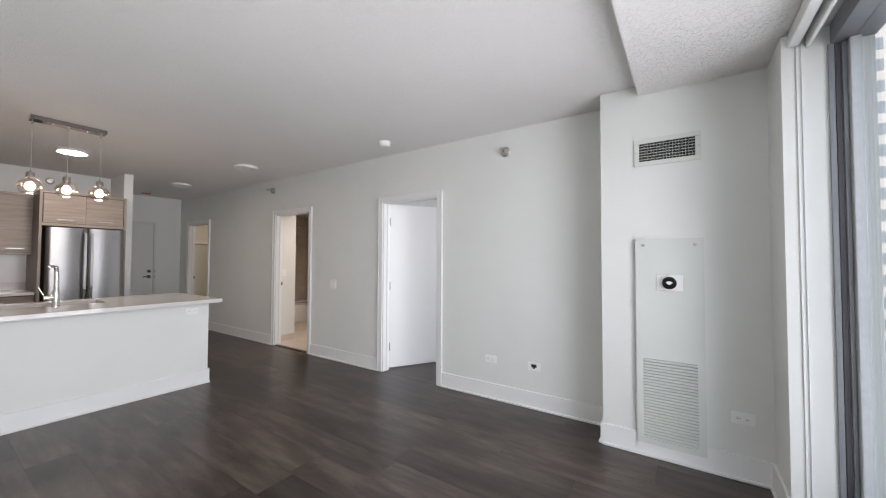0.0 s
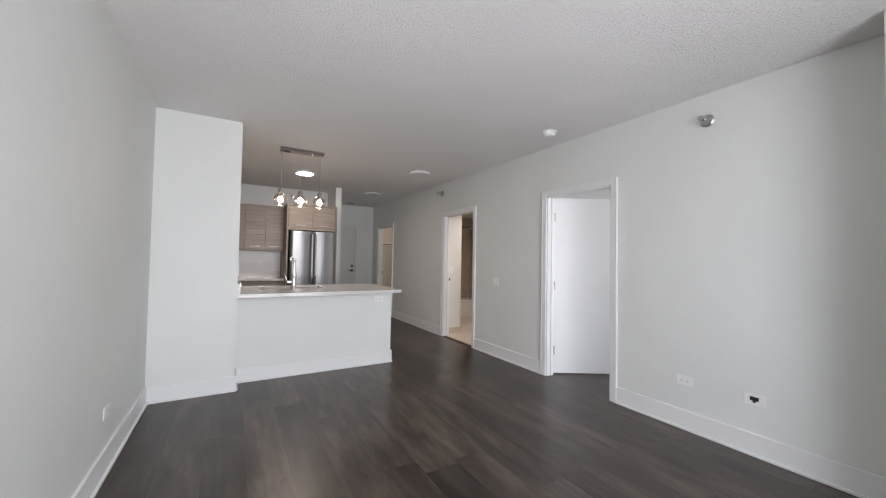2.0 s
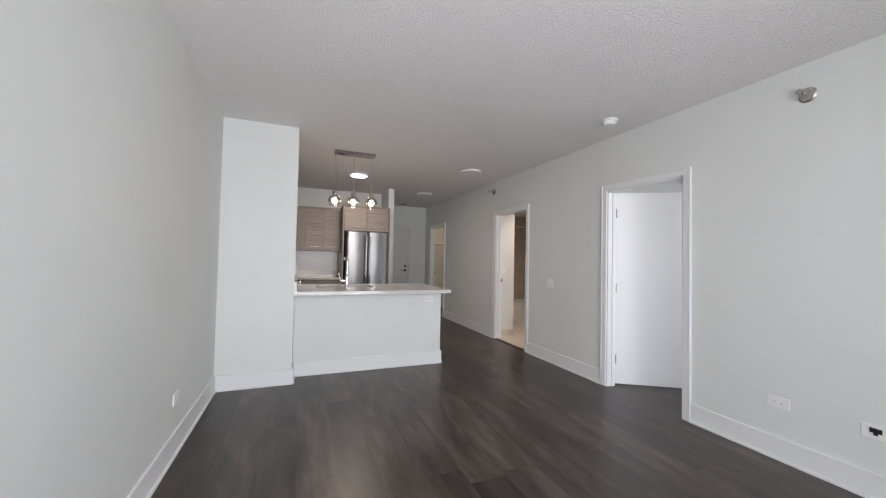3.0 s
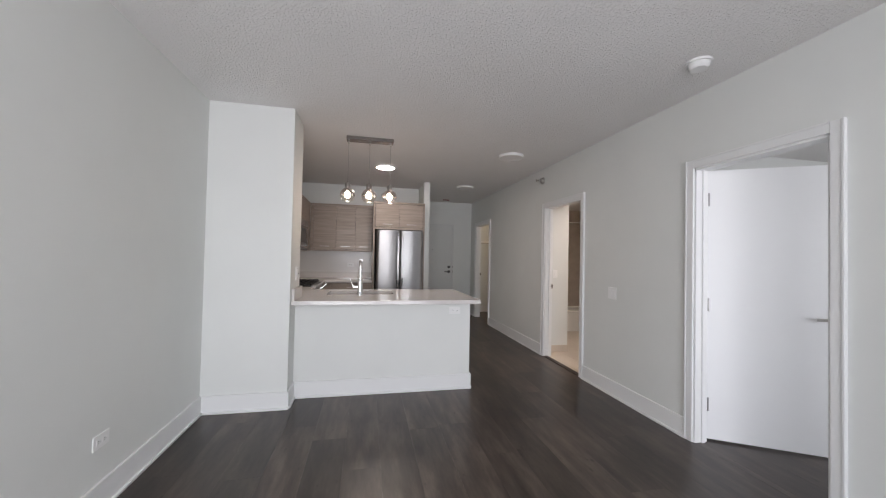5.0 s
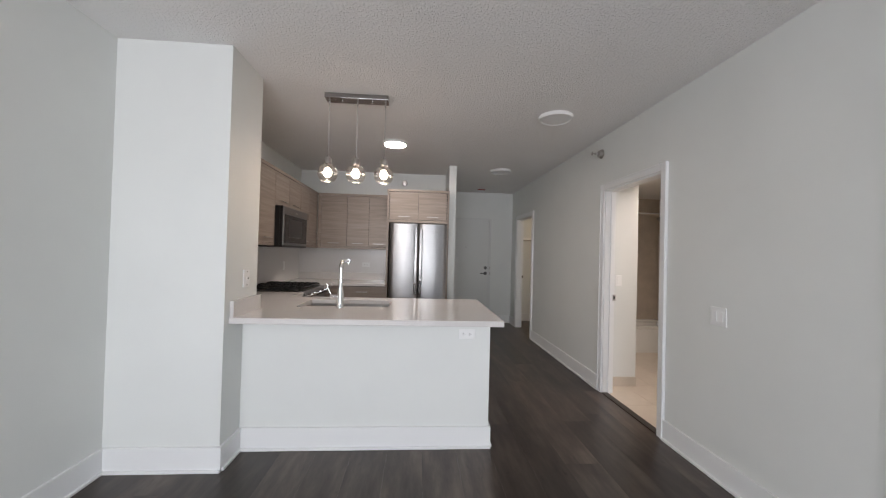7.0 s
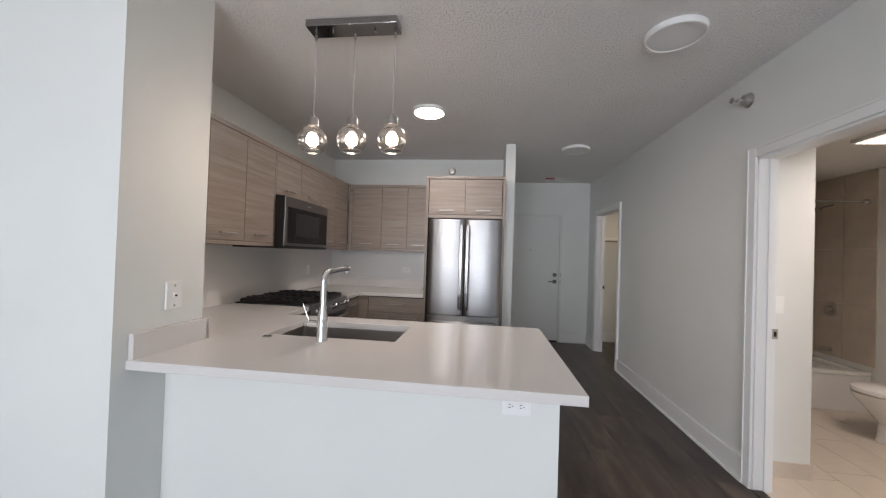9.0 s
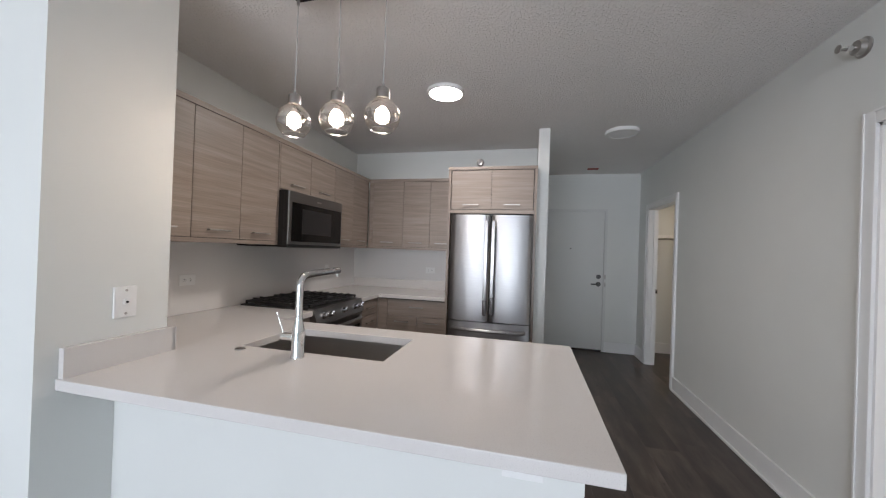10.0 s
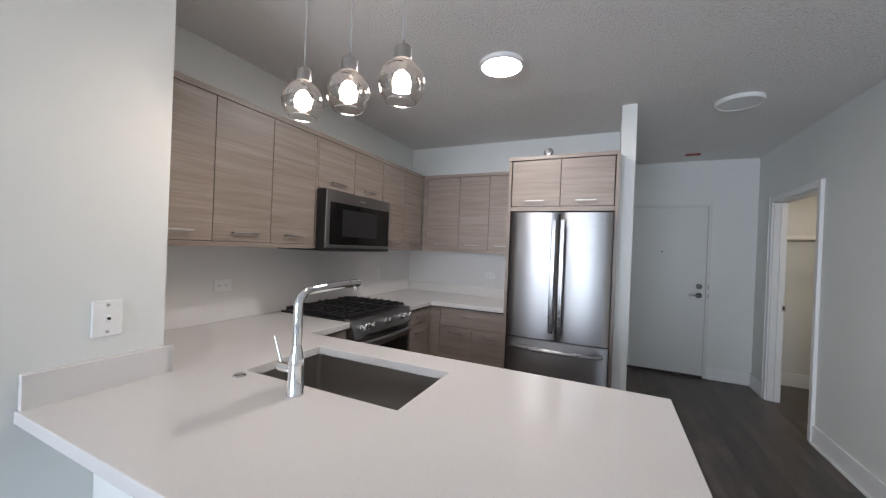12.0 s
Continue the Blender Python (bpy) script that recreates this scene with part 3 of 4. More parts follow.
single("cabinet_trim", bm, M_LAM_X, "taupe wood-grain trim rails of the wall cabinets", "trim")

UX = -7.31


def wall_cabinet_x(y0, y1, doors):
    c = thing("wall_cabinet", "taupe wood-grain wall cabinet with flat doors", "cabinet", group="wall cabinets")
    part("body", B(XB, UX - 0.021, y0, y1, UZ0, UZ1), M_BODY, c)
    for a, b in doors:
        front_x(c, "cabinet_door", a, b, UZ0, UZ1, UX, UZ0 + 0.05)
    return c


wall_cabinet_x(0.242, 0.93, [(0.242, 0.612), (0.612, 0.93)])
wall_cabinet_x(0.93, 1.225, [(0.93, 1.225)])
bm = bmesh.new()
box(bm, XB, UX + 0.004, UY + 0.005, 1.225, UZ1 + 0.001, 2.200)
box(bm, XB, UX, UY + 0.005, 0.241, 1.398, UZ1)
box(bm, XB, UX, 0.242, 1.225, 1.398, UZ0 - 0.001)
single("cabinet_trim", bm, M_LAM_Y, "taupe wood-grain trim rails of the end wall cabinets", "trim")

# fridge surround
FX = -6.90
fs = thing("fridge_surround", "taupe wood-grain panels framing the fridge", "cabinet")
part("side_panel", B(XB, FX, 1.226, 1.252, 0, 2.192), M_LAM_Z, fs)
part("side_panel", B(XB, FX, 2.048, 2.074, 0, 2.192), M_LAM_Z, fs)
part("top_panel", B(XB, FX + 0.004, 1.222, 2.0745, 2.193, 2.222), M_LAM_Y, fs)
part("lower_rail", B(XB, FX, 1.253, 2.047, 1.770, 1.805), M_LAM_Y, fs)
fc = thing("fridge_cabinet", "taupe wood-grain cabinet with two doors over the fridge", "cabinet")
part("body", B(XB, FX - 0.021, 1.254, 2.046, 1.806, 2.191), M_BODY, fc)
front_x(fc, "cabinet_door", 1.258, 1.650, 1.808, 2.188, FX, 1.852)
front_x(fc, "cabinet_door", 1.650, 2.042, 1.808, 2.188, FX, 1.852)

# fridge
fr = thing("refrigerator", "stainless steel French-door refrigerator with bottom freezer", "refrigerator", (0, 0, 0))
part("body", B(XB + 0.03, -6.875, 1.282, 2.040, 0.03, 1.735), M_BODY, fr)
part("top_hinge_cover", B(-7.0, -6.83, 1.30, 2.02, 1.736, 1.752), M_BLACK, fr)


def bowed_door(y0, y1, z0, z1):
    """A door panel whose face bulges slightly and rolls off at its edges."""
    bm = bmesh.new()
    n = 14
    prof = []
    for k in range(n + 1):
        s = k / n
        y = y0 + (y1 - y0) * s
        edge = min(s, 1 - s) * (y1 - y0)
        roll = 0.012 * (1 - min(1, edge / 0.014)) ** 2
        prof.append((-6.822 + 0.012 * math.sin(math.pi * s) - roll, y))
    rows = [[bm.verts.new((x, y, z)) for x, y in prof] for z in (z0, z1)]
    back = [[bm.verts.new((-6.873, y, z)) for y in (y0, y1)] for z in (z0, z1)]
    for k in range(n):
        bm.faces.new((rows[0][k], rows[0][k + 1], rows[1][k + 1], rows[1][k]))
    bm.faces.new((rows[0][0], rows[1][0], back[1][0], back[0][0]))
    bm.faces.new((rows[0][n], back[0][1], back[1][1], rows[1][n]))
    bm.faces.new((back[0][0], back[1][0], back[1][1], back[0][1]))
    bm.faces.new(rows[1] + [back[1][1], back[1][0]])
    bm.faces.new(rows[0][::-1] + [back[0][0], back[0][1]])
    return bm


def fridge_handle(parent, y):
    """A flat upright bar, slightly bowed, on two end posts."""
    bm = bmesh.new()
    rows = []
    for k in range(17):
        s = k / 16
        x, z = -6.772 + 0.010 * math.sin(math.pi * s), 0.808 + 0.88 * s
        rows.append([bm.verts.new(p) for p in ((x, y - 0.017, z), (x + 0.006, y - 0.013, z), (x + 0.006, y + 0.013, z), (x, y + 0.017, z), (x - 0.009, y + 0.012, z), (x - 0.009, y - 0.012, z))])
    for a, b in zip(rows, rows[1:]):
        for k in range(6):
            bm.faces.new((a[k], a[(k + 1) % 6], b[(k + 1) % 6], b[k]))
    bm.faces.new(rows[0][::-1]), bm.faces.new(rows[-1])
    for z in (0.83, 1.64):
        box(bm, -6.815, -6.776, y - 0.010, y + 0.010, z, z + 0.03, 0.003)
    part("handle", bm, M_DARKSTEEL, parent, "dark steel vertical handle", True)


for a, b, hy in ((1.280, 1.657, 1.630), (1.667, 2.042, 1.694)):
    d = part("fridge_door", bowed_door(a, b, 0.748, 1.748), M_STEEL, fr, "", True)
    fridge_handle(d, hy)
dz = part("freezer_drawer", bowed_door(1.280, 2.042, 0.10, 0.738), M_STEEL, fr, "", True)
pts = [(-6.815 + 0.06 * math.sin(math.pi * k / 32) ** 0.4, 1.32 + 0.68 * k / 32, 0.672) for k in range(33)]
bm = tube(bmesh.new(), pts, 0.017, 10)
part("handle", bm, M_STEEL, dz, "steel freezer bar handle", True)
part("badge", B(-6.8135, -6.811, 1.868, 1.922, 1.642, 1.650), M_DARKSTEEL, fr, "small plain maker's badge")
part("kick_plate", B(-6.95, -6.90, 1.29, 2.03, 0.0, 0.095), M_BLACK, fr)

# microwave
mw = thing("microwave", "stainless over-the-range microwave with black glass door", "microwave")
MX0, MX1, MY, MZ0, MZ1 = -6.552, -5.780, 0.274, 1.385, 1.812
part("body", B(MX0, MX1, YL, MY - 0.042, MZ0, MZ1), M_BLACK, mw)
part("door_edge", B(MX0, MX1, MY - 0.040, MY - 0.0125, MZ0 + 0.022, MZ1), M_BLACK, mw)
door = part("door", B(MX0, MX1, MY - 0.012, MY, MZ0 + 0.022, MZ1, bevel=0.005), M_STEEL_X, mw)
part("window", B(MX0 + 0.020, MX1 - 0.038, MY, MY + 0.003, MZ0 + 0.045, MZ1 - 0.085, bevel=0.001), M_BLACKGLASS, door, "black glass window")
part("inner_window", B(MX0 + 0.19, MX1 - 0.16, MY + 0.003, MY + 0.0038, MZ0 + 0.105, MZ1 - 0.125), M_BLACK, door)
part("badge", B(-6.20, -6.14, MY, MY + 0.002, MZ1 - 0.052, MZ1 - 0.040), M_NICKEL, door, "small plain maker's badge")
for k in range(3):
    part("vent_slat", B(MX0 + 0.02, MX1 - 0.02, MY - 0.035 - 0.03 * k, MY - 0.020 - 0.03 * k, MZ0 - 0.004, MZ0 - 0.0005), M_DARKSTEEL, mw)
part("bottom_trim", B(MX0, MX1, MY - 0.041, MY - 0.004, MZ0, MZ0 + 0.020), M_BLACK, mw)

# range
rg = thing("gas_range", "stainless gas range with black cast-iron grates", "range")
RX0, RX1, RY = -6.575, -5.812, 0.505
part("body", B(RX0, RX1, YL + 0.03, RY - 0.05, 0.09, 0.905), M_BLACK, rg)
part("cooktop", B(RX0, RX1, YL + 0.03, RY - 0.03, 0.906, 0.930, bevel=0.004), M_BLACK, rg, "black enamel cooktop")
bm = bmesh.new()
pr = [(RY - 0.06, 0.935), (RY - 0.012, 0.928), (RY + 0.022, 0.815), (RY - 0.06, 0.815)]
ends = [[bm.verts.new((x, y, z)) for y, z in pr] for x in (RX0, RX1)]
for k in range(4):
    bm.faces.new((ends[0][k], ends[0][(k + 1) % 4], ends[1][(k + 1) % 4], ends[1][k]))
bm.faces.new(ends[0]), bm.faces.new(ends[1])
panel = part("control_panel", bm, M_STEEL_X, rg, "sloped steel control panel")
kd = Vector((0, 0.113, 0.034)).normalized()
for kx in (-5.90, -5.985, -6.195, -6.40, -6.485):
    c = Vector((kx, RY + 0.006, 0.868))
    h = bmesh.new()
    rod(h, c, c + kd * 0.012, 0.027, 0.025, 24)
    rod(h, c + kd * 0.012, c + kd * 0.042, 0.021, 0.018, 24)
    box(h, kx - 0.005, kx + 0.005, c.y + 0.028, c.y + 0.050, 0.862, 0.902, 0.002)
    part("knob", h, M_CHROME, panel, "round steel knob", True)
od = part("oven_door", B(RX0 + 0.003, RX1 - 0.003, RY - 0.05, RY + 0.005, 0.24, 0.805, bevel=0.004), M_STEEL_X, rg)
part("oven_window", B(RX0 + 0.05, RX1 - 0.05, RY + 0.005, RY + 0.009, 0.33, 0.70, bevel=0.001), M_BLACKGLASS, od, "black glass oven window")
pts = [(RX0 + 0.04 + (RX1 - RX0 - 0.08) * k / 12, RY + 0.004 + 0.055 * math.sin(math.pi * k / 12) ** 0.4, 0.765) for k in range(13)]
bm = bmesh.new()
tube(bm, pts, 0.014, 10)
part("oven_handle", bm, M_STEEL, od, "steel oven bar handle", True)
part("drawer", B(RX0 + 0.003, RX1 - 0.003, RY - 0.05, RY + 0.004, 0.10, 0.232, bevel=0.004), M_STEEL_X, rg)
for g in range(3):
    gx0 = RX0 + 0.02 + g * 0.243
    gx1 = gx0 + 0.236
    y0, y1 = YL + 0.06, RY - 0.06
    bm = bmesh.new()
    for y in (y0, y1 - 0.012):
        box(bm, gx0, gx1, y, y + 0.012, 0.942, 0.958)
    for x in (gx0, gx1 - 0.012):
        box(bm, x, x + 0.012, y0, y1, 0.942, 0.958)
    for k in range(1, 8):
        y = y0 + (y1 - y0) * k / 8
        box(bm, gx0, gx1, y - 0.005, y + 0.005, 0.948, 0.966)
    for x in (gx0 + 0.078, gx0 + 0.150):
        box(bm, x, x + 0.010, y0, y1, 0.950, 0.968)
    for x in (gx0, gx1 - 0.012):
        for y in (y0, y1 - 0.012):
            box(bm, x, x + 0.012, y, y + 0.012, 0.930, 0.943)
    part("grate", bm, M_IRON, rg, "black cast-iron grate")
for bx, by, r in ((-6.44, 0.02, 0.042), (-6.44, 0.29, 0.05), (-5.95, 0.02, 0.042), (-5.95, 0.29, 0.05), (-6.195, 0.15, 0.055)):
    h = rod(bmesh.new(), (bx, by, 0.930), (bx, by, 0.940), r, r * 0.9, 24)
    rod(h, (bx, by, 0.940), (bx, by, 0.947), r * 0.75, r * 0.7, 24)
    part("burner", h, M_IRON, rg, "", True)


# base cabinets
def base_body(name, label, x0, x1, y0, y1, toe):
    c = thing(name, label, "cabinet", group="base cabinets")
    part("body", B(x0, x1, y0, y1, 0.10, 0.878), M_BODY, c)
    part("toe_kick", B(*toe, 0, 0.099), M_BODY, c)
    return c


BYF, BXF = 0.468, -7.022
c = base_body("base_cabinet", "taupe wood-grain base cabinet beside the range", -5.805, -5.44, YL, BYF - 0.021, (-5.80, -5.44, YL, BYF - 0.08))
front_y(c, "cabinet_door", -5.805, -5.46, 0.11, 0.872, BYF)
c = base_body("base_cabinet", "narrow taupe wood-grain base cabinet with drawer", -6.99, -6.585, YL, BYF - 0.021, (-6.99, -6.585, YL, BYF - 0.08))
front_y(c, "drawer_front", -7.02, -6.585, 0.725, 0.872, BYF, 0.80)
front_y(c, "cabinet_door", -7.02, -6.585, 0.11, 0.725, BYF, 0.655)
c = base_body("base_cabinet", "taupe wood-grain base cabinet with a drawer over two doors", XB, BXF - 0.021, BYF + 0.03, 1.224, (XB, BXF - 0.08, BYF + 0.03, 1.224))
part("filler", B(BXF - 0.02, BXF, BYF + 0.002, 0.575, 0.11, 0.872), M_LAM_Y, c)
front_x(c, "drawer_front", 0.578, 1.222, 0.700, 0.872, BXF, 0.80)
front_x(c, "cabinet_door", 0.578, 0.905, 0.11, 0.700, BXF, 0.645)
front_x(c, "cabinet_door", 0.905, 1.222, 0.11, 0.700, BXF, 0.645)

# peninsula
pn = thing("peninsula", "white drywall-faced kitchen peninsula", "kitchen island")
part("front_panel", B(-4.62, -4.52, 0.491, 2.19, 0, 0.879), M_WALL, pn)
part("end_panel", B(-5.42, -4.621, 2.09, 2.19, 0, 0.879), M_WALL, pn)
part("back_panel", B(-5.42, -5.40, 0.50, 2.089, 0.10, 0.879), M_LAM_Y, pn)

SX0, SX1, SY0, SY1 = -5.29, -4.89, 0.725, 1.435
xs = [XB, -7.0, -6.58, -5.808, -5.462, SX0, SX1, -4.717, -4.338]
ys = [YL, 0.489, SY0, 1.225, SY1, 2.247]


def counter_keep(i, j):
    x, y = (xs[i] + xs[i + 1]) / 2, (ys[j] + ys[j + 1]) / 2
    if y < 0.489:
        return x < -4.717 and not -6.58 < x < -5.808
    if x < -7.0:
        return y < 1.225
    return x > -5.462 and not (SX0 < x < SX1 and SY0 < y < SY1)


ct = thing("countertop", "white quartz countertop with a long peninsula", "countertop")
part("slab", slab(bmesh.new(), xs, ys, counter_keep, 0.882, 0.920, 0.003), M_QUARTZ, ct)
for b in ((-4.735, -4.345, 0.491, 0.515), (XB, XB + 0.013, YL + 0.013, 1.225)):
    part("upstand", B(*b, 0.9195, 1.0235, bevel=0.0012), M_QUARTZ, ct)
part("upstand", B(-4.739, -4.716, YL + 0.021, 0.515, 0.9195, 1.022, bevel=0.0012), M_QUARTZ, ct)

bs = thing("backsplash", "smooth white backsplash behind the counter", "backsplash")
part("panel", B(-7.69, -4.718, YL, YL + 0.008, 0.921, 1.396), M_SPLASH, bs)
part("panel", B(XB, XB + 0.008, YL + 0.009, 1.224, 1.024, 1.396), M_SPLASH, bs)

# sink
sk = thing("sink", "undermount rectangular stainless steel sink", "sink")
w = 0.003
bm = B(SX0 - w, SX1 + w, SY0 - w, SY1 + w, 0.68, 0.8815)
bmesh.ops.bevel(bm, geom=[e for e in bm.edges if min(v.co.z for v in e.verts) < 0.7], offset=0.018, segments=3, profile=0.5, affect="EDGES")
bmesh.ops.delete(bm, geom=[f for f in bm.faces if f.calc_center_median().z > 0.8814], context="FACES")
bmesh.ops.solidify(bm, geom=bm.faces[:], thickness=-0.0015)
part("bowl", bm, M_SINK, sk)
part("drain", lathe(bmesh.new(), [(0.0, 0.684), (0.03, 0.684), (0.044, 0.688), (0.047, 0.684)], 24, Matrix.Translation((-5.09, 1.08, 0))), M_CHROME, sk, "", True)

# faucet
fa = thing("faucet", "polished chrome single-lever kitchen faucet", "faucet", (-4.817, 1.074, 0.920))
bm = lathe(bmesh.new(), [(0.0, 0), (0.029, 0), (0.029, 0.006), (0.026, 0.012), (0.0255, 0.10), (0.024, 0.125), (0.017, 0.158), (0.0155, 0.17)], 28)
part("base", bm, M_CHROME, fa, "", True)
pts = [(0, 0, 0.165), (0, 0, 0.24), (0, 0, 0.30)]
for k in range(1, 8):
    a = math.pi / 2 * k / 7
    pts.append((-0.05 * (1 - math.cos(a)), 0, 0.30 + 0.05 * math.sin(a)))
pts += [(-0.10, 0, 0.353), (-0.20, 0, 0.356), (-0.25, 0, 0.357)]
part("spout", tube(bmesh.new(), pts, 0.0155, 20), M_CHROME, fa, "", True)
h = tube(bmesh.new(), [(-0.251, 0, 0.357), (-0.30, 0, 0.357), (-0.315, 0, 0.357)], [0.0165, 0.0165, 0.015], 20)
rod(h, (-0.30, 0, 0.342), (-0.30, 0, 0.328), 0.010, 0.009, 16)
part("spray_head", h, M_CHROME, fa, "", True)
h = rod(bmesh.new(), (0, -0.022, 0.085), (0, -0.075, 0.085), 0.0165)
part("valve", h, M_CHROME, fa, "", True)
h = tube(bmesh.new(), [(0, -0.070, 0.095), (0.0, -0.088, 0.135), (0, -0.108, 0.185)], [0.0045, 0.0035, 0.0028], 12)
part("lever", h, M_CHROME, fa, "slim chrome lever", True)
single("sink_button", lathe(bmesh.new(), [(0, 0.926), (0.012, 0.927), (0.021, 0.925), (0.024, 0.9205)], 28, Matrix.Translation((-4.835, 0.765, 0))), M_CHROME, "small round chrome button on the countertop", "button", smooth=True)


# ---- lamps ----
pl = thing("pendant_lamp", "chrome linear pendant lamp with three globes, lit", "pendant lamp", (-4.920, 1.143, H))
part("canopy", B(-0.055, 0.055, -0.25, 0.25, -0.040, -0.003, bevel=0.002), M_CANOPY, pl, "polished chrome ceiling canopy")
for y in (-0.12, 0.12):
    part("screw", rod(bmesh.new(), (0, y, -0.040), (0, y, -0.052), 0.006), M_CHROME, pl)
for y in (-0.229, -0.004, 0.222):
    part("cord", tube(bmesh.new(), [(-0.030, y, -0.040), (-0.032, y, -0.25), (-0.030, y, -0.49)], 0.0022, 8), M_CORD, pl, "", True)
    part("cord_grip", rod(bmesh.new(), (-0.030, y, -0.041), (-0.030, y, -0.07), 0.007), M_NICKEL, pl)
    sock = part("socket", lathe(bmesh.new(), [(0, -0.478), (0.006, -0.48), (0.008, -0.50), (0.026, -0.501), (0.029, -0.506), (0.029, -0.546), (0, -0.547)], 24, Matrix.Translation((-0.030, y, 0))), M_NICKEL, pl, "satin nickel socket", True)
    R, cz = 0.079, -0.626
    top = [(R * math.sin(a), cz + R * math.cos(a)) for a in [radians(18 + 72 * k / 10) for k in range(11)]]
    low = [(R * math.sin(a), cz + R * math.cos(a)) for a in [radians(90 + 50 * k / 8) for k in range(9)]]
    part("globe_top", lathe(bmesh.new(), top, 32, Matrix.Translation((-0.030, y, 0))), M_SMOKE, pl, "silvered upper half of the glass globe", True)
    part("globe", lathe(bmesh.new(), low, 32, Matrix.Translation((-0.030, y, 0))), M_GLOBE, pl, "clear glass lower half of the globe", True)
    rim = bmesh.new()
    a = radians(140)
    ring = [(R * math.sin(a) + 0.002 * math.cos(q), cz + R * math.cos(a) + 0.002 * math.sin(q)) for q in [2 * math.pi * k / 8 for k in range(9)]]
    part("rim", lathe(rim, ring, 32, Matrix.Translation((-0.030, y, 0))), M_CHROME, pl, "", True)
    part("bulb_neck", lathe(bmesh.new(), [(0, -0.546), (0.013, -0.547), (0.013, -0.584), (0, -0.585)], 20, Matrix.Translation((-0.030, y, 0))), M_NICKEL, pl, "", True)
    part("bulb", lathe(bmesh.new(), [(0.014, -0.585), (0.025, -0.598), (0.031, -0.618), (0.029, -0.638), (0.017, -0.653), (0, -0.658)], 20, Matrix.Translation((-0.030, y, 0))), M_BULB, pl, "glowing warm bulb", True)

kl = thing("ceiling_light", "round white flush ceiling light, lit", "ceiling light", (-6.10, 1.365, H))
part("rim", lathe(bmesh.new(), [(0.138, 0), (0.140, -0.004), (0.138, -0.022), (0.128, -0.028), (0.122, -0.027)], 48), M_PLASTIC, kl, "", True)
part("diffuser", lathe(bmesh.new(), [(0.122, -0.026), (0.06, -0.032), (0.0, -0.033)], 48), M_DISC, kl, "glowing white diffuser", True)


def hall_disc(x, y):
    # A ceiling light that is switched off, built as a plain disc.
    d = thing("ceiling_speaker", "flat round white ceiling fixture, unlit", "ceiling fixture", (x, y, H), group="hall ceiling discs")
    part("ring", lathe(bmesh.new(), [(0.148, 0), (0.149, -0.003), (0.148, -0.026), (0.143, -0.031), (0.134, -0.031), (0.130, -0.026)], 48), M_PLASTIC, d, "", True)
    part("cover", lathe(bmesh.new(), [(0.131, -0.024), (0.06, -0.026), (0.0, -0.026)], 48), M_TRIM, d, "", True)
    return d


hd = hall_disc(-5.118, 2.862)
copy_thing(hd, pose(-7.215, 2.852, H))
sd = thing("smoke_alarm", "round white smoke alarm on the ceiling", "smoke alarm", (-2.825, 3.165, H))
part("base", lathe(bmesh.new(), [(0.072, 0), (0.072, -0.014), (0, -0.014)], 40), M_PLASTIC, sd, "", True)
part("cover", lathe(bmesh.new(), [(0.060, -0.014), (0.058, -0.036), (0.046, -0.048), (0, -0.050)], 40), M_PLASTIC, sd, "", True)


def sprinkler(x, y, z, d):
    """A sidewall sprinkler: cup, stem and deflector, pointing along d."""
    d = Vector(d)
    s = thing("sprinkler", "chrome sidewall fire sprinkler head", "sprinkler", (x, y, z), group="sprinklers")
    s.scale = (1.3, 1.3, 1.3)
    q = d.to_track_quat("Z", "Y").to_matrix().to_4x4()
    part("escutcheon", lathe(bmesh.new(), [(0.036, 0), (0.037, 0.005), (0.030, 0.010), (0.026, 0.028), (0.016, 0.030), (0, 0.030)], 28, q), M_NICKEL, s, "", True)
    h = bmesh.new()
    rod(h, d * 0.03, d * 0.055, 0.010)
    part("stem", h, M_CHROME, s, "", True)
    h = bmesh.new()
    rod(h, d * 0.055, d * 0.078, 0.004)
    side = d.cross(Vector((0, 0, 1)))
    rod(h, d * 0.055 + side * 0.012, d * 0.08, 0.003)
    rod(h, d * 0.055 - side * 0.012, d * 0.08, 0.003)
    rod(h, d * 0.078, d * 0.081, 0.015)
    part("deflector", h, M_NICKEL, s, "", True)
    return s


sprinkler(-1.59, YR, 2.40, (0, -1, 0))
sprinkler(-5.60, YR, 2.442, (0, -1, 0))
sprinkler(XB, 1.42, 2.46, (1, 0, 0))
single("exit_marker", B(-8.80, -8.74, 2.77, 2.91, H - 0.012, H - 0.001), M_RED, "small dark red plate on the hall ceiling", "ceiling plate")


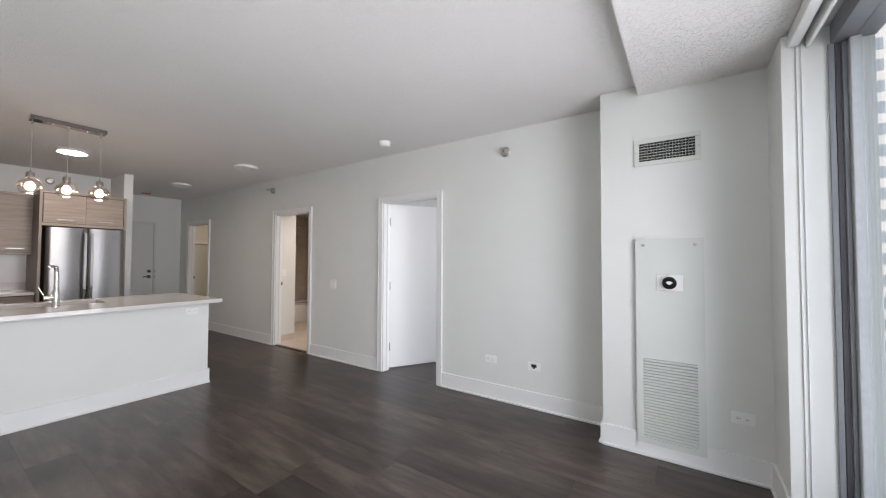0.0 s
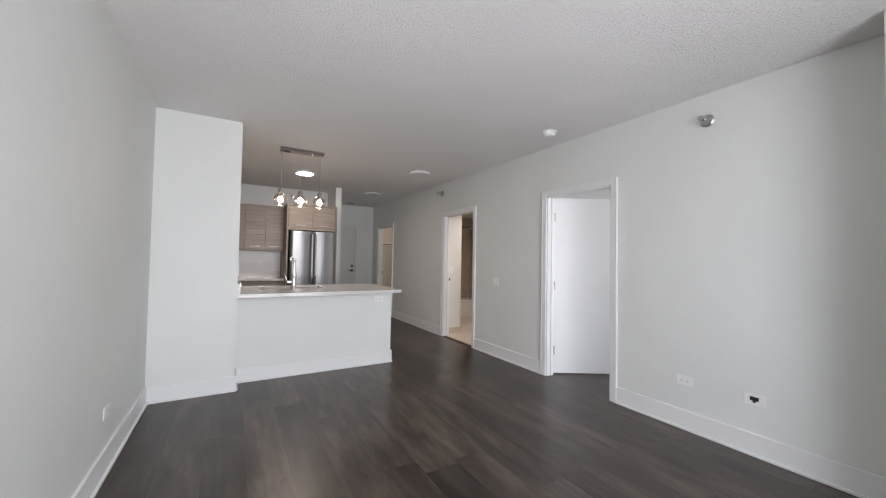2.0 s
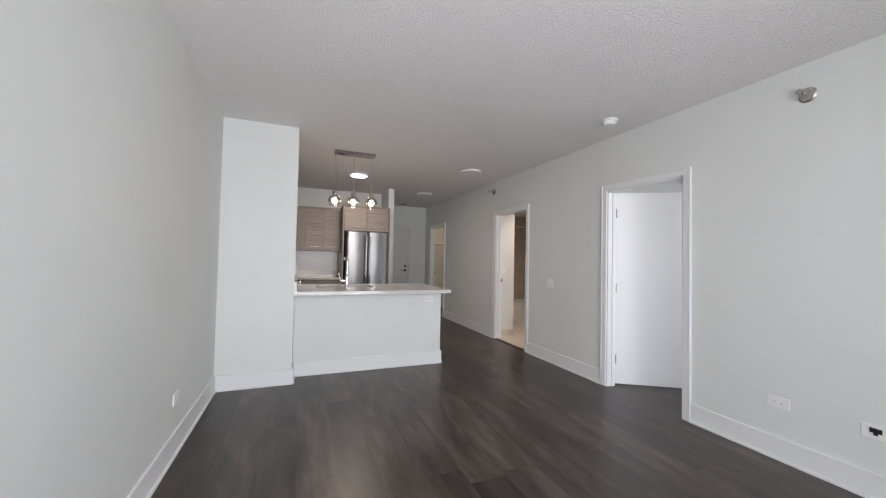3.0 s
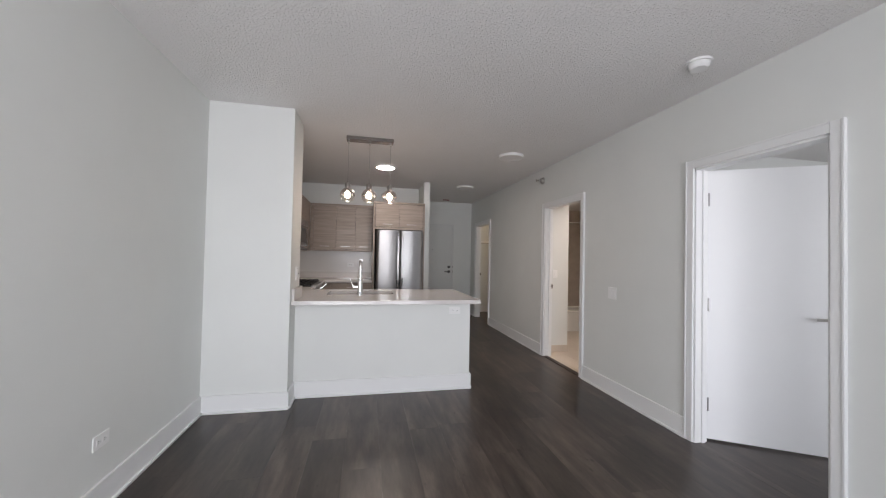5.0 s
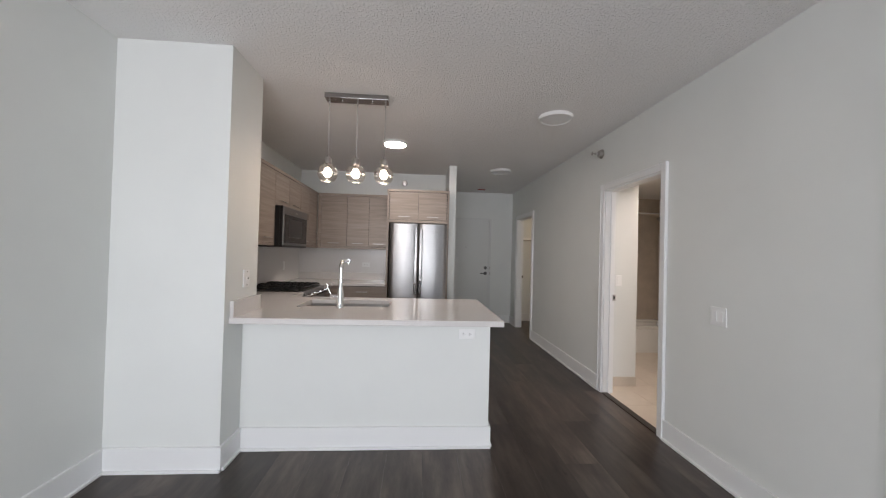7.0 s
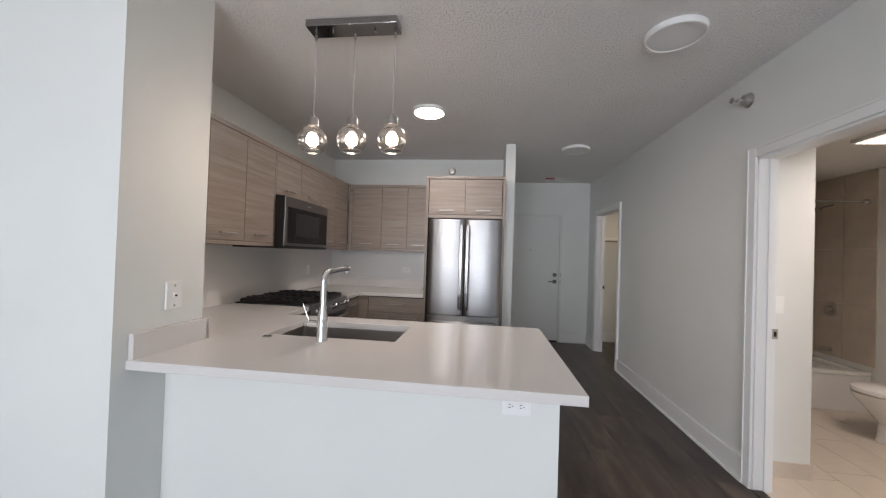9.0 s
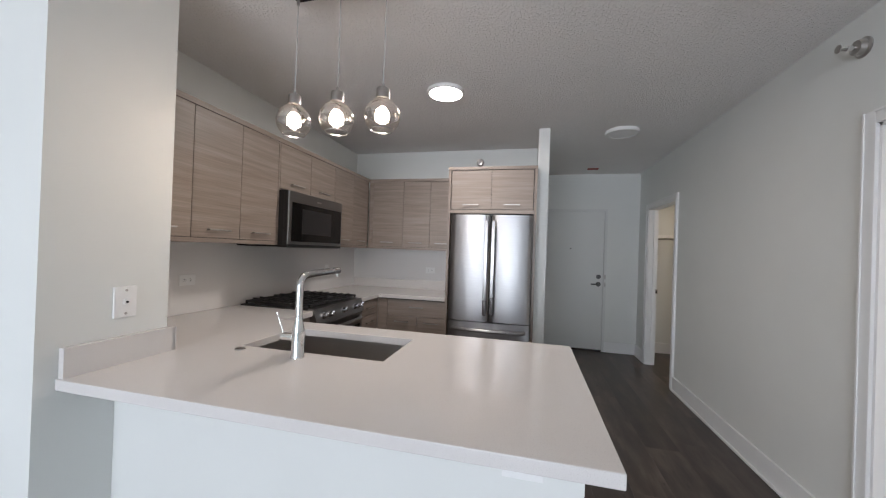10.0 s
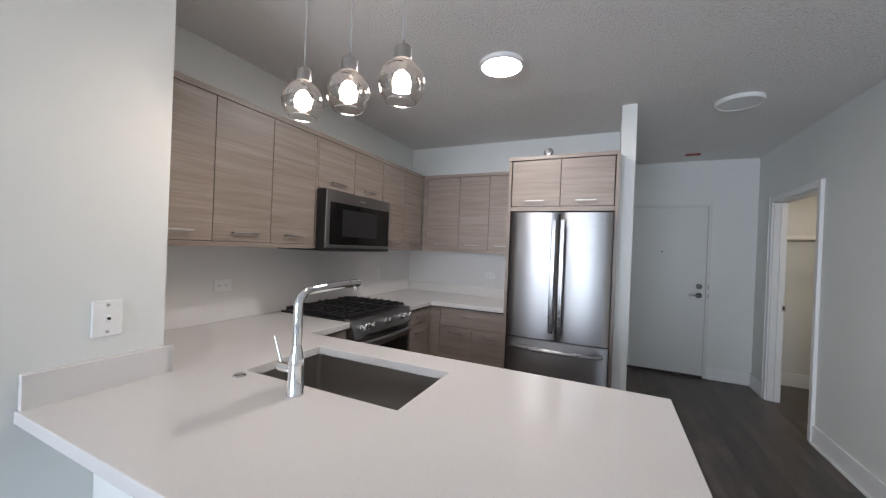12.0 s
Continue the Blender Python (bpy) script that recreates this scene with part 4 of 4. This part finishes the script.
# ---- wall plates ----
def duplex(place, turn, wide=True, plate=M_PLASTIC):
    """A receptacle plate; its face looks along its own -y."""
    o = thing("outlet", "white duplex wall outlet", "outlet", place, group="outlets", turn=turn)
    w, h = (0.058, 0.036) if wide else (0.036, 0.058)
    part("plate", B(-w, w, -0.006, 0, -h, h, bevel=0.002), plate, o)
    for s in (-1, 1):
        cx, cz = (s * 0.022, 0) if wide else (0, s * 0.022)
        r = part("receptacle", B(cx - 0.016, cx + 0.016, -0.008, -0.006, cz - 0.014, cz + 0.014, bevel=0.001), plate, o)
        for k in (-0.005, 0.006):
            part("slot", B(cx + (-0.004 if wide else k) - 0.0012 - (0.003 if wide else 0), cx + (-0.004 if wide else k) + 0.0012 + (0.003 if wide else 0), -0.0088, -0.008, cz + (k if wide else 0.003) - (0.0012 if wide else 0.004), cz + (k if wide else 0.003) + (0.0012 if wide else 0.004)), M_DARKSLOT, r)
        part("ground_hole", B(cx + (0.005 if wide else -0.002), cx + (0.009 if wide else 0.002), -0.0088, -0.008, cz - (0.002 if wide else 0.010), cz + (0.002 if wide else -0.006)), M_DARKSLOT, r)
    return o


duplex((-1.75, YR, 0.378), 0)
duplex((0.123, 3.25, 0.376), 0)
duplex((-4.52, 2.024, 0.795), 90)
duplex((-5.377, YL + 0.008, 1.145), 180)
duplex((XB + 0.008, 0.85, 1.153), 90)
duplex((-3.15, YL, 0.36), 180, plate=M_PLASTIC)
o = thing("media_plate", "white wall plate with a dark cable jack", "wall plate", (-1.313, YR, 0.376))
part("plate", B(-0.058, 0.058, -0.006, 0, -0.038, 0.038, bevel=0.002), M_PLASTIC, o)
part("jack", B(-0.024, 0.024, -0.010, -0.006, -0.004, 0.022), M_DARKSLOT, o, "dark jack")
part("jack", B(-0.008, 0.008, -0.012, -0.006, -0.016, -0.005), M_BLACK, o, "dark jack")


def switch(place, turn, gangs):
    o = thing("light_switch", "white rocker light switch plate", "light switch", place, group="light switches", turn=turn)
    w = 0.036 + 0.023 * (gangs - 1)
    part("plate", B(-w, w, -0.006, 0, -0.058, 0.058, bevel=0.002), M_PLASTIC, o)
    for g in range(gangs):
        cx = (g - (gangs - 1) / 2) * 0.046
        part("rocker", B(cx - 0.016, cx + 0.016, -0.010, -0.006, -0.032, 0.032, bevel=0.002), M_PLASTIC, o)
    return o


switch((-4.119, YR, 1.01), 0, 2)
switch((-7.047, YL + 0.008, 1.14), 180, 1)
switch((-5.68, 3.80, 1.12), 90, 1)
o = thing("phone_jack", "white wall plate with a small jack and two screws", "wall plate", (-4.54, 0.49, 1.155), turn=180)
part("plate", B(-0.040, 0.040, -0.010, 0, -0.060, 0.060, bevel=0.002), M_PLASTIC, o)
j = part("jack", B(-0.009, 0.009, -0.016, -0.010, -0.010, 0.010, bevel=0.0015), M_PLASTIC, o)
part("jack_pin", rod(bmesh.new(), (0, -0.016, 0), (0, -0.021, 0), 0.0045, None, 12), M_DARKSLOT, j, "dark jack pin")
for z in (-0.045, 0.045):
    part("screw", rod(bmesh.new(), (0, -0.010, z), (0, -0.0125, z), 0.005), M_NICKEL, o)

# ---- air handler ----
vg = thing("supply_grille", "white supply air grille with dark openings", "vent", (0, 3.25, 0))
GX0, GX1, GZ0, GZ1 = -0.455, -0.062, 2.022, 2.214
# Dark sheet painted as the shade inside the grille.
part("shade_backing", B(GX0 + 0.03, GX1 - 0.03, -0.003, -0.001, GZ0 + 0.03, GZ1 - 0.03), M_DARKSLOT, vg)
for b in ((GX0, GX1, GZ0, GZ0 + 0.032), (GX0, GX1, GZ1 - 0.032, GZ1), (GX0, GX0 + 0.032, GZ0 + 0.033, GZ1 - 0.033), (GX1 - 0.032, GX1, GZ0 + 0.033, GZ1 - 0.033)):
    part("frame", B(b[0], b[1], -0.010, 0, b[2], b[3], bevel=0.002), M_PANEL, vg)
for k in range(6):
    z = GZ0 + 0.047 + 0.0196 * k
    part("slat", B(GX0 + 0.032, GX1 - 0.032, -0.007, -0.004, z - 0.0012, z + 0.0012), M_PANEL, vg)
for k in range(17):
    x = GX0 + 0.05 + 0.0184 * k
    part("fin", B(x - 0.0005, x + 0.0005, -0.0039, -0.0031, GZ0 + 0.033, GZ1 - 0.033), M_PLASTIC, vg)
for x in (GX0 + 0.013, GX1 - 0.013):
    part("screw", rod(bmesh.new(), (x, -0.010, (GZ0 + GZ1) / 2), (x, -0.012, (GZ0 + GZ1) / 2), 0.004, None, 10), M_NICKEL, vg)

ap = thing("access_panel", "pale grey metal air handler panel with louvred return", "access panel", (0, 3.25, 0))
PX0, PX1, PZ0, PZ1 = -0.452, -0.058, 0.088, 1.502
LX0, LX1, LZ0, LZ1 = -0.412, -0.100, 0.125, 0.672
bm = slab(bmesh.new(), [PX0, LX0, LX1, PX1], [PZ0, LZ0, LZ1, PZ1], lambda i, j: (i, j) != (1, 1), 0.018, 0.026)
bmesh.ops.transform(bm, matrix=pose(0, 0, 0, 90), verts=bm.verts[:])
part("door", bm, M_PANEL, ap)
part("flange", B(PX0 + 0.002, PX0 + 0.01, -0.0175, 0, PZ0, PZ1), M_PANEL, ap)
part("flange", B(PX1 - 0.01, PX1 - 0.002, -0.0175, 0, PZ0, PZ1), M_PANEL, ap)
part("flange", B(PX0 + 0.011, PX1 - 0.011, -0.0175, 0, PZ1 - 0.01, PZ1 - 0.001), M_PANEL, ap)
# Near-black sheet in place of the shaded depth behind the louvres.
part("shade_backing", B(LX0 - 0.01, LX1 + 0.01, -0.005, -0.003, LZ0 - 0.01, LZ1 + 0.01), M_DARKSLOT, ap)
n = 27
step = (LZ1 - LZ0) / n
for k in range(n):
    z = LZ0 + step * k
    bm = bmesh.new()
    v = [bm.verts.new(p) for p in ((LX0, -0.026, z + 0.003), (LX1, -0.026, z + 0.003), (LX1, -0.027, z + step * 0.72), (LX0, -0.027, z + step * 0.72), (LX0, -0.010, z + step * 1.05), (LX1, -0.010, z + step * 1.05))]
    bm.faces.new(v[:4]), bm.faces.new((v[3], v[2], v[5], v[4]))
    part("louvre", bm, M_PANEL, ap)
for x in (PX0 + 0.048, PX1 - 0.048):
    part("latch", rod(bmesh.new(), (x, -0.026, PZ1 - 0.045), (x, -0.031, PZ1 - 0.045), 0.011), M_NICKEL, ap, "small round nickel latch", True)
th = thing("thermostat", "round black thermostat on a white plate", "thermostat", (-0.250, 3.224, 1.20))
part("plate", B(-0.076, 0.076, -0.005, 0, -0.052, 0.052, bevel=0.003), M_PLASTIC, th)
q = pose(0, -0.005, 0, 90)
part("dial", lathe(bmesh.new(), [(0.036, 0), (0.042, 0.006), (0.042, 0.022), (0.038, 0.027), (0, 0.028)], 40, q), M_BLACKGLASS, th, "black glass dial", True)
bm = bmesh.new()
fan = [bm.verts.new((0, -0.0336, -0.014))] + [bm.verts.new((0.026 * math.sin(a), -0.0336, -0.014 + 0.026 * math.cos(a))) for a in [radians(-50 + 10 * k) for k in range(11)]]
bm.faces.new(fan)
part("display", bm, M_PLASTIC, th, "pale fan-shaped mark")

# ---- bathroom ----
tub = thing("bathtub", "white built-in bathtub with a plain apron", "bathtub")
TX, TZ = -6.98, 0.380
xs2, ys2 = [BX0, BX0 + 0.08, TX - 0.07, TX], [YR + T + 0.002, YR + T + 0.09, BY1 - 0.09, BY1 - 0.012]
part("rim", slab(bmesh.new(), xs2, ys2, lambda i, j: (i, j) != (1, 1), TZ - 0.04, TZ, 0.008), M_PORCELAIN, tub, "", True)
part("apron", B(TX - 0.03, TX - 0.01, ys2[0], ys2[3], 0, TZ - 0.041), M_PORCELAIN, tub)
bm = bmesh.new()
box(bm, xs2[1], xs2[2], ys2[1], ys2[2], 0.06, 0.08)
for b in ((xs2[1] - 0.01, xs2[1], ys2[1], ys2[2]), (xs2[2], xs2[2] + 0.01, ys2[1], ys2[2]), (xs2[1], xs2[2], ys2[1] - 0.01, ys2[1]), (xs2[1], xs2[2], ys2[2], ys2[2] + 0.01)):
    box(bm, *b, 0.06, TZ - 0.041)
part("basin", bm, M_PORCELAIN, tub)
h = rod(bmesh.new(), (TX - 0.06, YR + T, 2.03), (TX - 0.06, BY1, 2.03), 0.012)
rod(h, (TX - 0.06, BY1 - 0.03, 2.03), (TX - 0.06, BY1 - 0.01, 2.03), 0.03)
single("shower_rod", h, M_CHROME, "chrome shower curtain rod above the tub", "shower rod", smooth=True)
sv = thing("shower_fittings", "chrome tub spout, round valve and shower head", "shower", (-7.40, BY1, 0))
h = rod(bmesh.new(), (0, -0.010, 0.93), (0, -0.02, 0.93), 0.085, 0.08, 32)
rod(h, (0, -0.02, 0.93), (0, -0.06, 0.93), 0.028)
box(h, -0.01, 0.01, -0.075, -0.055, 0.88, 0.95, 0.004)
part("valve", h, M_NICKEL, sv, "", True)
part("tub_spout", rod(bmesh.new(), (0, -0.012, 0.50), (0, -0.14, 0.49), 0.026, 0.022), M_NICKEL, sv, "", True)
h = rod(bmesh.new(), (0, -0.012, 2.05), (0, -0.12, 2.02), 0.009)
rod(h, (0, -0.12, 2.02), (0, -0.16, 1.99), 0.014, 0.035)
part("shower_head", h, M_NICKEL, sv, "", True)

tl = thing("toilet", "white porcelain toilet with closed lid", "toilet", (-6.33, 5.585, 0))


def oval(bm, stack, seg=28):
    """Rings (half width, half length, centre y, z) joined into a skin."""
    rings = [[bm.verts.new((w * math.cos(2 * math.pi * k / seg), cy + l * math.sin(2 * math.pi * k / seg), z)) for k in range(seg)] for w, l, cy, z in stack]
    for a, b in zip(rings, rings[1:]):
        for k in range(seg):
            bm.faces.new((a[k], a[(k + 1) % seg], b[(k + 1) % seg], b[k]))
    bm.faces.new(rings[0][::-1]), bm.faces.new(rings[-1])
    return bm


part("bowl", oval(bmesh.new(), [(0.12, 0.20, -0.36, 0), (0.11, 0.18, -0.37, 0.04), (0.10, 0.16, -0.38, 0.14), (0.13, 0.19, -0.41, 0.22), (0.18, 0.25, -0.45, 0.34), (0.185, 0.26, -0.46, 0.38), (0.17, 0.245, -0.46, 0.385)]), M_PORCELAIN, tl, "", True)
part("lid", oval(bmesh.new(), [(0.185, 0.262, -0.455, 0.39), (0.19, 0.268, -0.455, 0.40), (0.187, 0.265, -0.455, 0.425), (0.17, 0.25, -0.455, 0.432)]), M_PORCELAIN, tl, "", True)
part("tank", B(-0.20, 0.20, -0.19, 0, 0.38, 0.72, bevel=0.02), M_PORCELAIN, tl)
part("tank_lid", B(-0.21, 0.21, -0.20, 0, 0.721, 0.755, bevel=0.01), M_PORCELAIN, tl)
part("flush_lever", B(-0.17, -0.10, -0.21, -0.195, 0.64, 0.655, bevel=0.003), M_NICKEL, tl)
bl = thing("bath_ceiling_light", "square lit bathroom ceiling light", "ceiling light", (-5.95, 4.75, BH))
part("frame", B(-0.16, 0.16, -0.16, 0.16, -0.030, -0.001, bevel=0.006), M_PLASTIC, bl)
part("diffuser", B(-0.14, 0.14, -0.14, 0.14, -0.036, -0.031), M_BATHLIT, bl, "glowing diffuser")

# closet shelf and rod
cs = thing("closet_shelf", "white wire closet shelf with hanging rod", "shelf", (-9.38, 0, 1.72))
for k in range(12):
    part("wire", rod(bmesh.new(), (0.01 + 0.027 * k, YR + T + 0.01, 0), (0.01 + 0.027 * k, 5.09, 0), 0.003, None, 8), M_PLASTIC, cs)
part("lip", B(0.31, 0.318, YR + T + 0.01, 5.09, -0.03, 0.006), M_PLASTIC, cs)
part("hanging_rod", rod(bmesh.new(), (0.28, YR + T + 0.01, -0.05), (0.28, 5.09, -0.05), 0.012), M_NICKEL, cs)

# ---- outside ----
setting("ground", B(-3000, 3000, -3000, 3000, -62, -60), M_ROAD, "grey city ground far below", "ground")
setting("balcony", B(0.72, 2.3, -0.5, 3.6, -0.25, -0.06), M_CONCRETE, "pale concrete balcony slab", "balcony")
rl = thing("balcony_rail", "pale metal balcony railing", "railing", (2.2, 0, -0.06))
part("top_rail", B(-0.03, 0.03, -0.5, 3.6, 1.04, 1.09), M_PLASTIC, rl)
part("bottom_rail", B(-0.02, 0.02, -0.5, 3.6, 0.08, 0.11), M_PLASTIC, rl)
for k in range(38):
    y = -0.48 + 0.11 * k
    part("baluster", B(-0.008, 0.008, y - 0.008, y + 0.008, 0.0, 1.04), M_PLASTIC, rl)


def tower(x, y, w, d, top, floors, bays):
    t = thing("apartment_tower", "distant pale apartment tower with rows of windows", "building", (x, y, -60), group="distant towers")
    part("wall", B(-w / 2, w / 2, -d / 2, d / 2, 0, top), M_CONCRETE, t)
    part("roof", B(-w / 2 - 0.3, w / 2 + 0.3, -d / 2 - 0.3, d / 2 + 0.3, top, top + 0.8), M_CONCRETE, t)
    fh, bw = top / floors, d / bays
    wx = finish(B(-w / 2 - 0.05, -w / 2 + 0.1, -bw * 0.32, bw * 0.32, fh * 0.25, fh * 0.8), "pane", M_FARGLASS)
    ww = w / bays
    wy = finish(B(-ww * 0.32, ww * 0.32, -d / 2 - 0.05, -d / 2 + 0.1, fh * 0.25, fh * 0.8), "pane", M_FARGLASS)
    for f in range(floors):
        for b in range(bays):
            for me, p in ((wx, (0, -d / 2 + bw * (b + 0.5), f * fh)), (wy, (-w / 2 + ww * (b + 0.5), 0, f * fh))):
                o = new("window", me)
                o.parent, o.location = t, p
    return t


tower(34, 105, 26, 24, 112, 30, 6)
tower(90, 90, 30, 26, 92, 22, 5)


# ---- floor pieces ----
def plank_mesh(length, width, mat=M_PLANK):
    bm = B(0, length, 0, width, -0.005, 0.0)
    return finish(bm, "plank", mat)


rng = random.Random(7)
PL, PW, GAP = 1.52, 0.235, 0.0006
full = plank_mesh(PL - GAP, PW - GAP)


def lay(parent, x0, x1, y0, y1):
    y = 1.725 - PW * math.ceil((1.725 - y0) / PW)
    while y < y1 - 0.01:
        ya, yb = max(y, y0), min(y + PW, y1)
        w = yb - ya
        x = x0 - rng.uniform(0.1, PL - 0.1)
        dark_row = parent is floor and abs(y + PW - 1.725) < 0.01
        if dark_row:
            x = -2.22 - PL * math.ceil((-2.22 - x0) / PL)
        while x < x1:
            a, b = max(x, x0), min(x + PL, x1)
            if b - a > 0.02:
                same = b - a > PL - 1e-4 and w > PW - 1e-4
                o = new("plank", full if same else plank_mesh(b - a - GAP, w - GAP))
                if dark_row and abs(a + 2.22) < 0.01:
                    o.data = plank_mesh(b - a - GAP, w - GAP, M_PLANK_DARK)
                o.parent, o.location = parent, (a, ya, 0)
            x += PL
        y += PW


lay(floor, XF - 0.05, 0.44, YL, YR + 0.0)
lay(bpy.data.objects["bedroom_floor"], -4.3, 0.4, YR + 0.001, 7.2)
lay(bpy.data.objects["closet_floor"], -9.38, -7.81, YR + 0.001, 5.1)

# bath tiles
ft = finish(B(0, 0.597, 0, 0.297, -0.003, 0.0), "tile", M_FTILE)
for i in range(5):
    for j in range(7):
        o = new("tile", ft)
        o.parent, o.location = bpy.data.objects["bath_floor"], (BX0 + 0.60 * i + 0.1 * (j % 2), YR + 0.052 + 0.30 * j, 0)
wt = finish(B(0, 0.319, -0.010, 0, 0, 0.567), "tile", M_TILE)
wtop = finish(B(0, 0.319, -0.010, 0, 0, BH - 2.145), "tile", M_TILE)
for i in range(2):
    for j in range(4):
        o = new("tile", wt if j < 3 else wtop)
        o.parent, o.location = bath_wall_north, (BX0 + 0.322 * i, BY1, 0.43 + 0.57 * j)
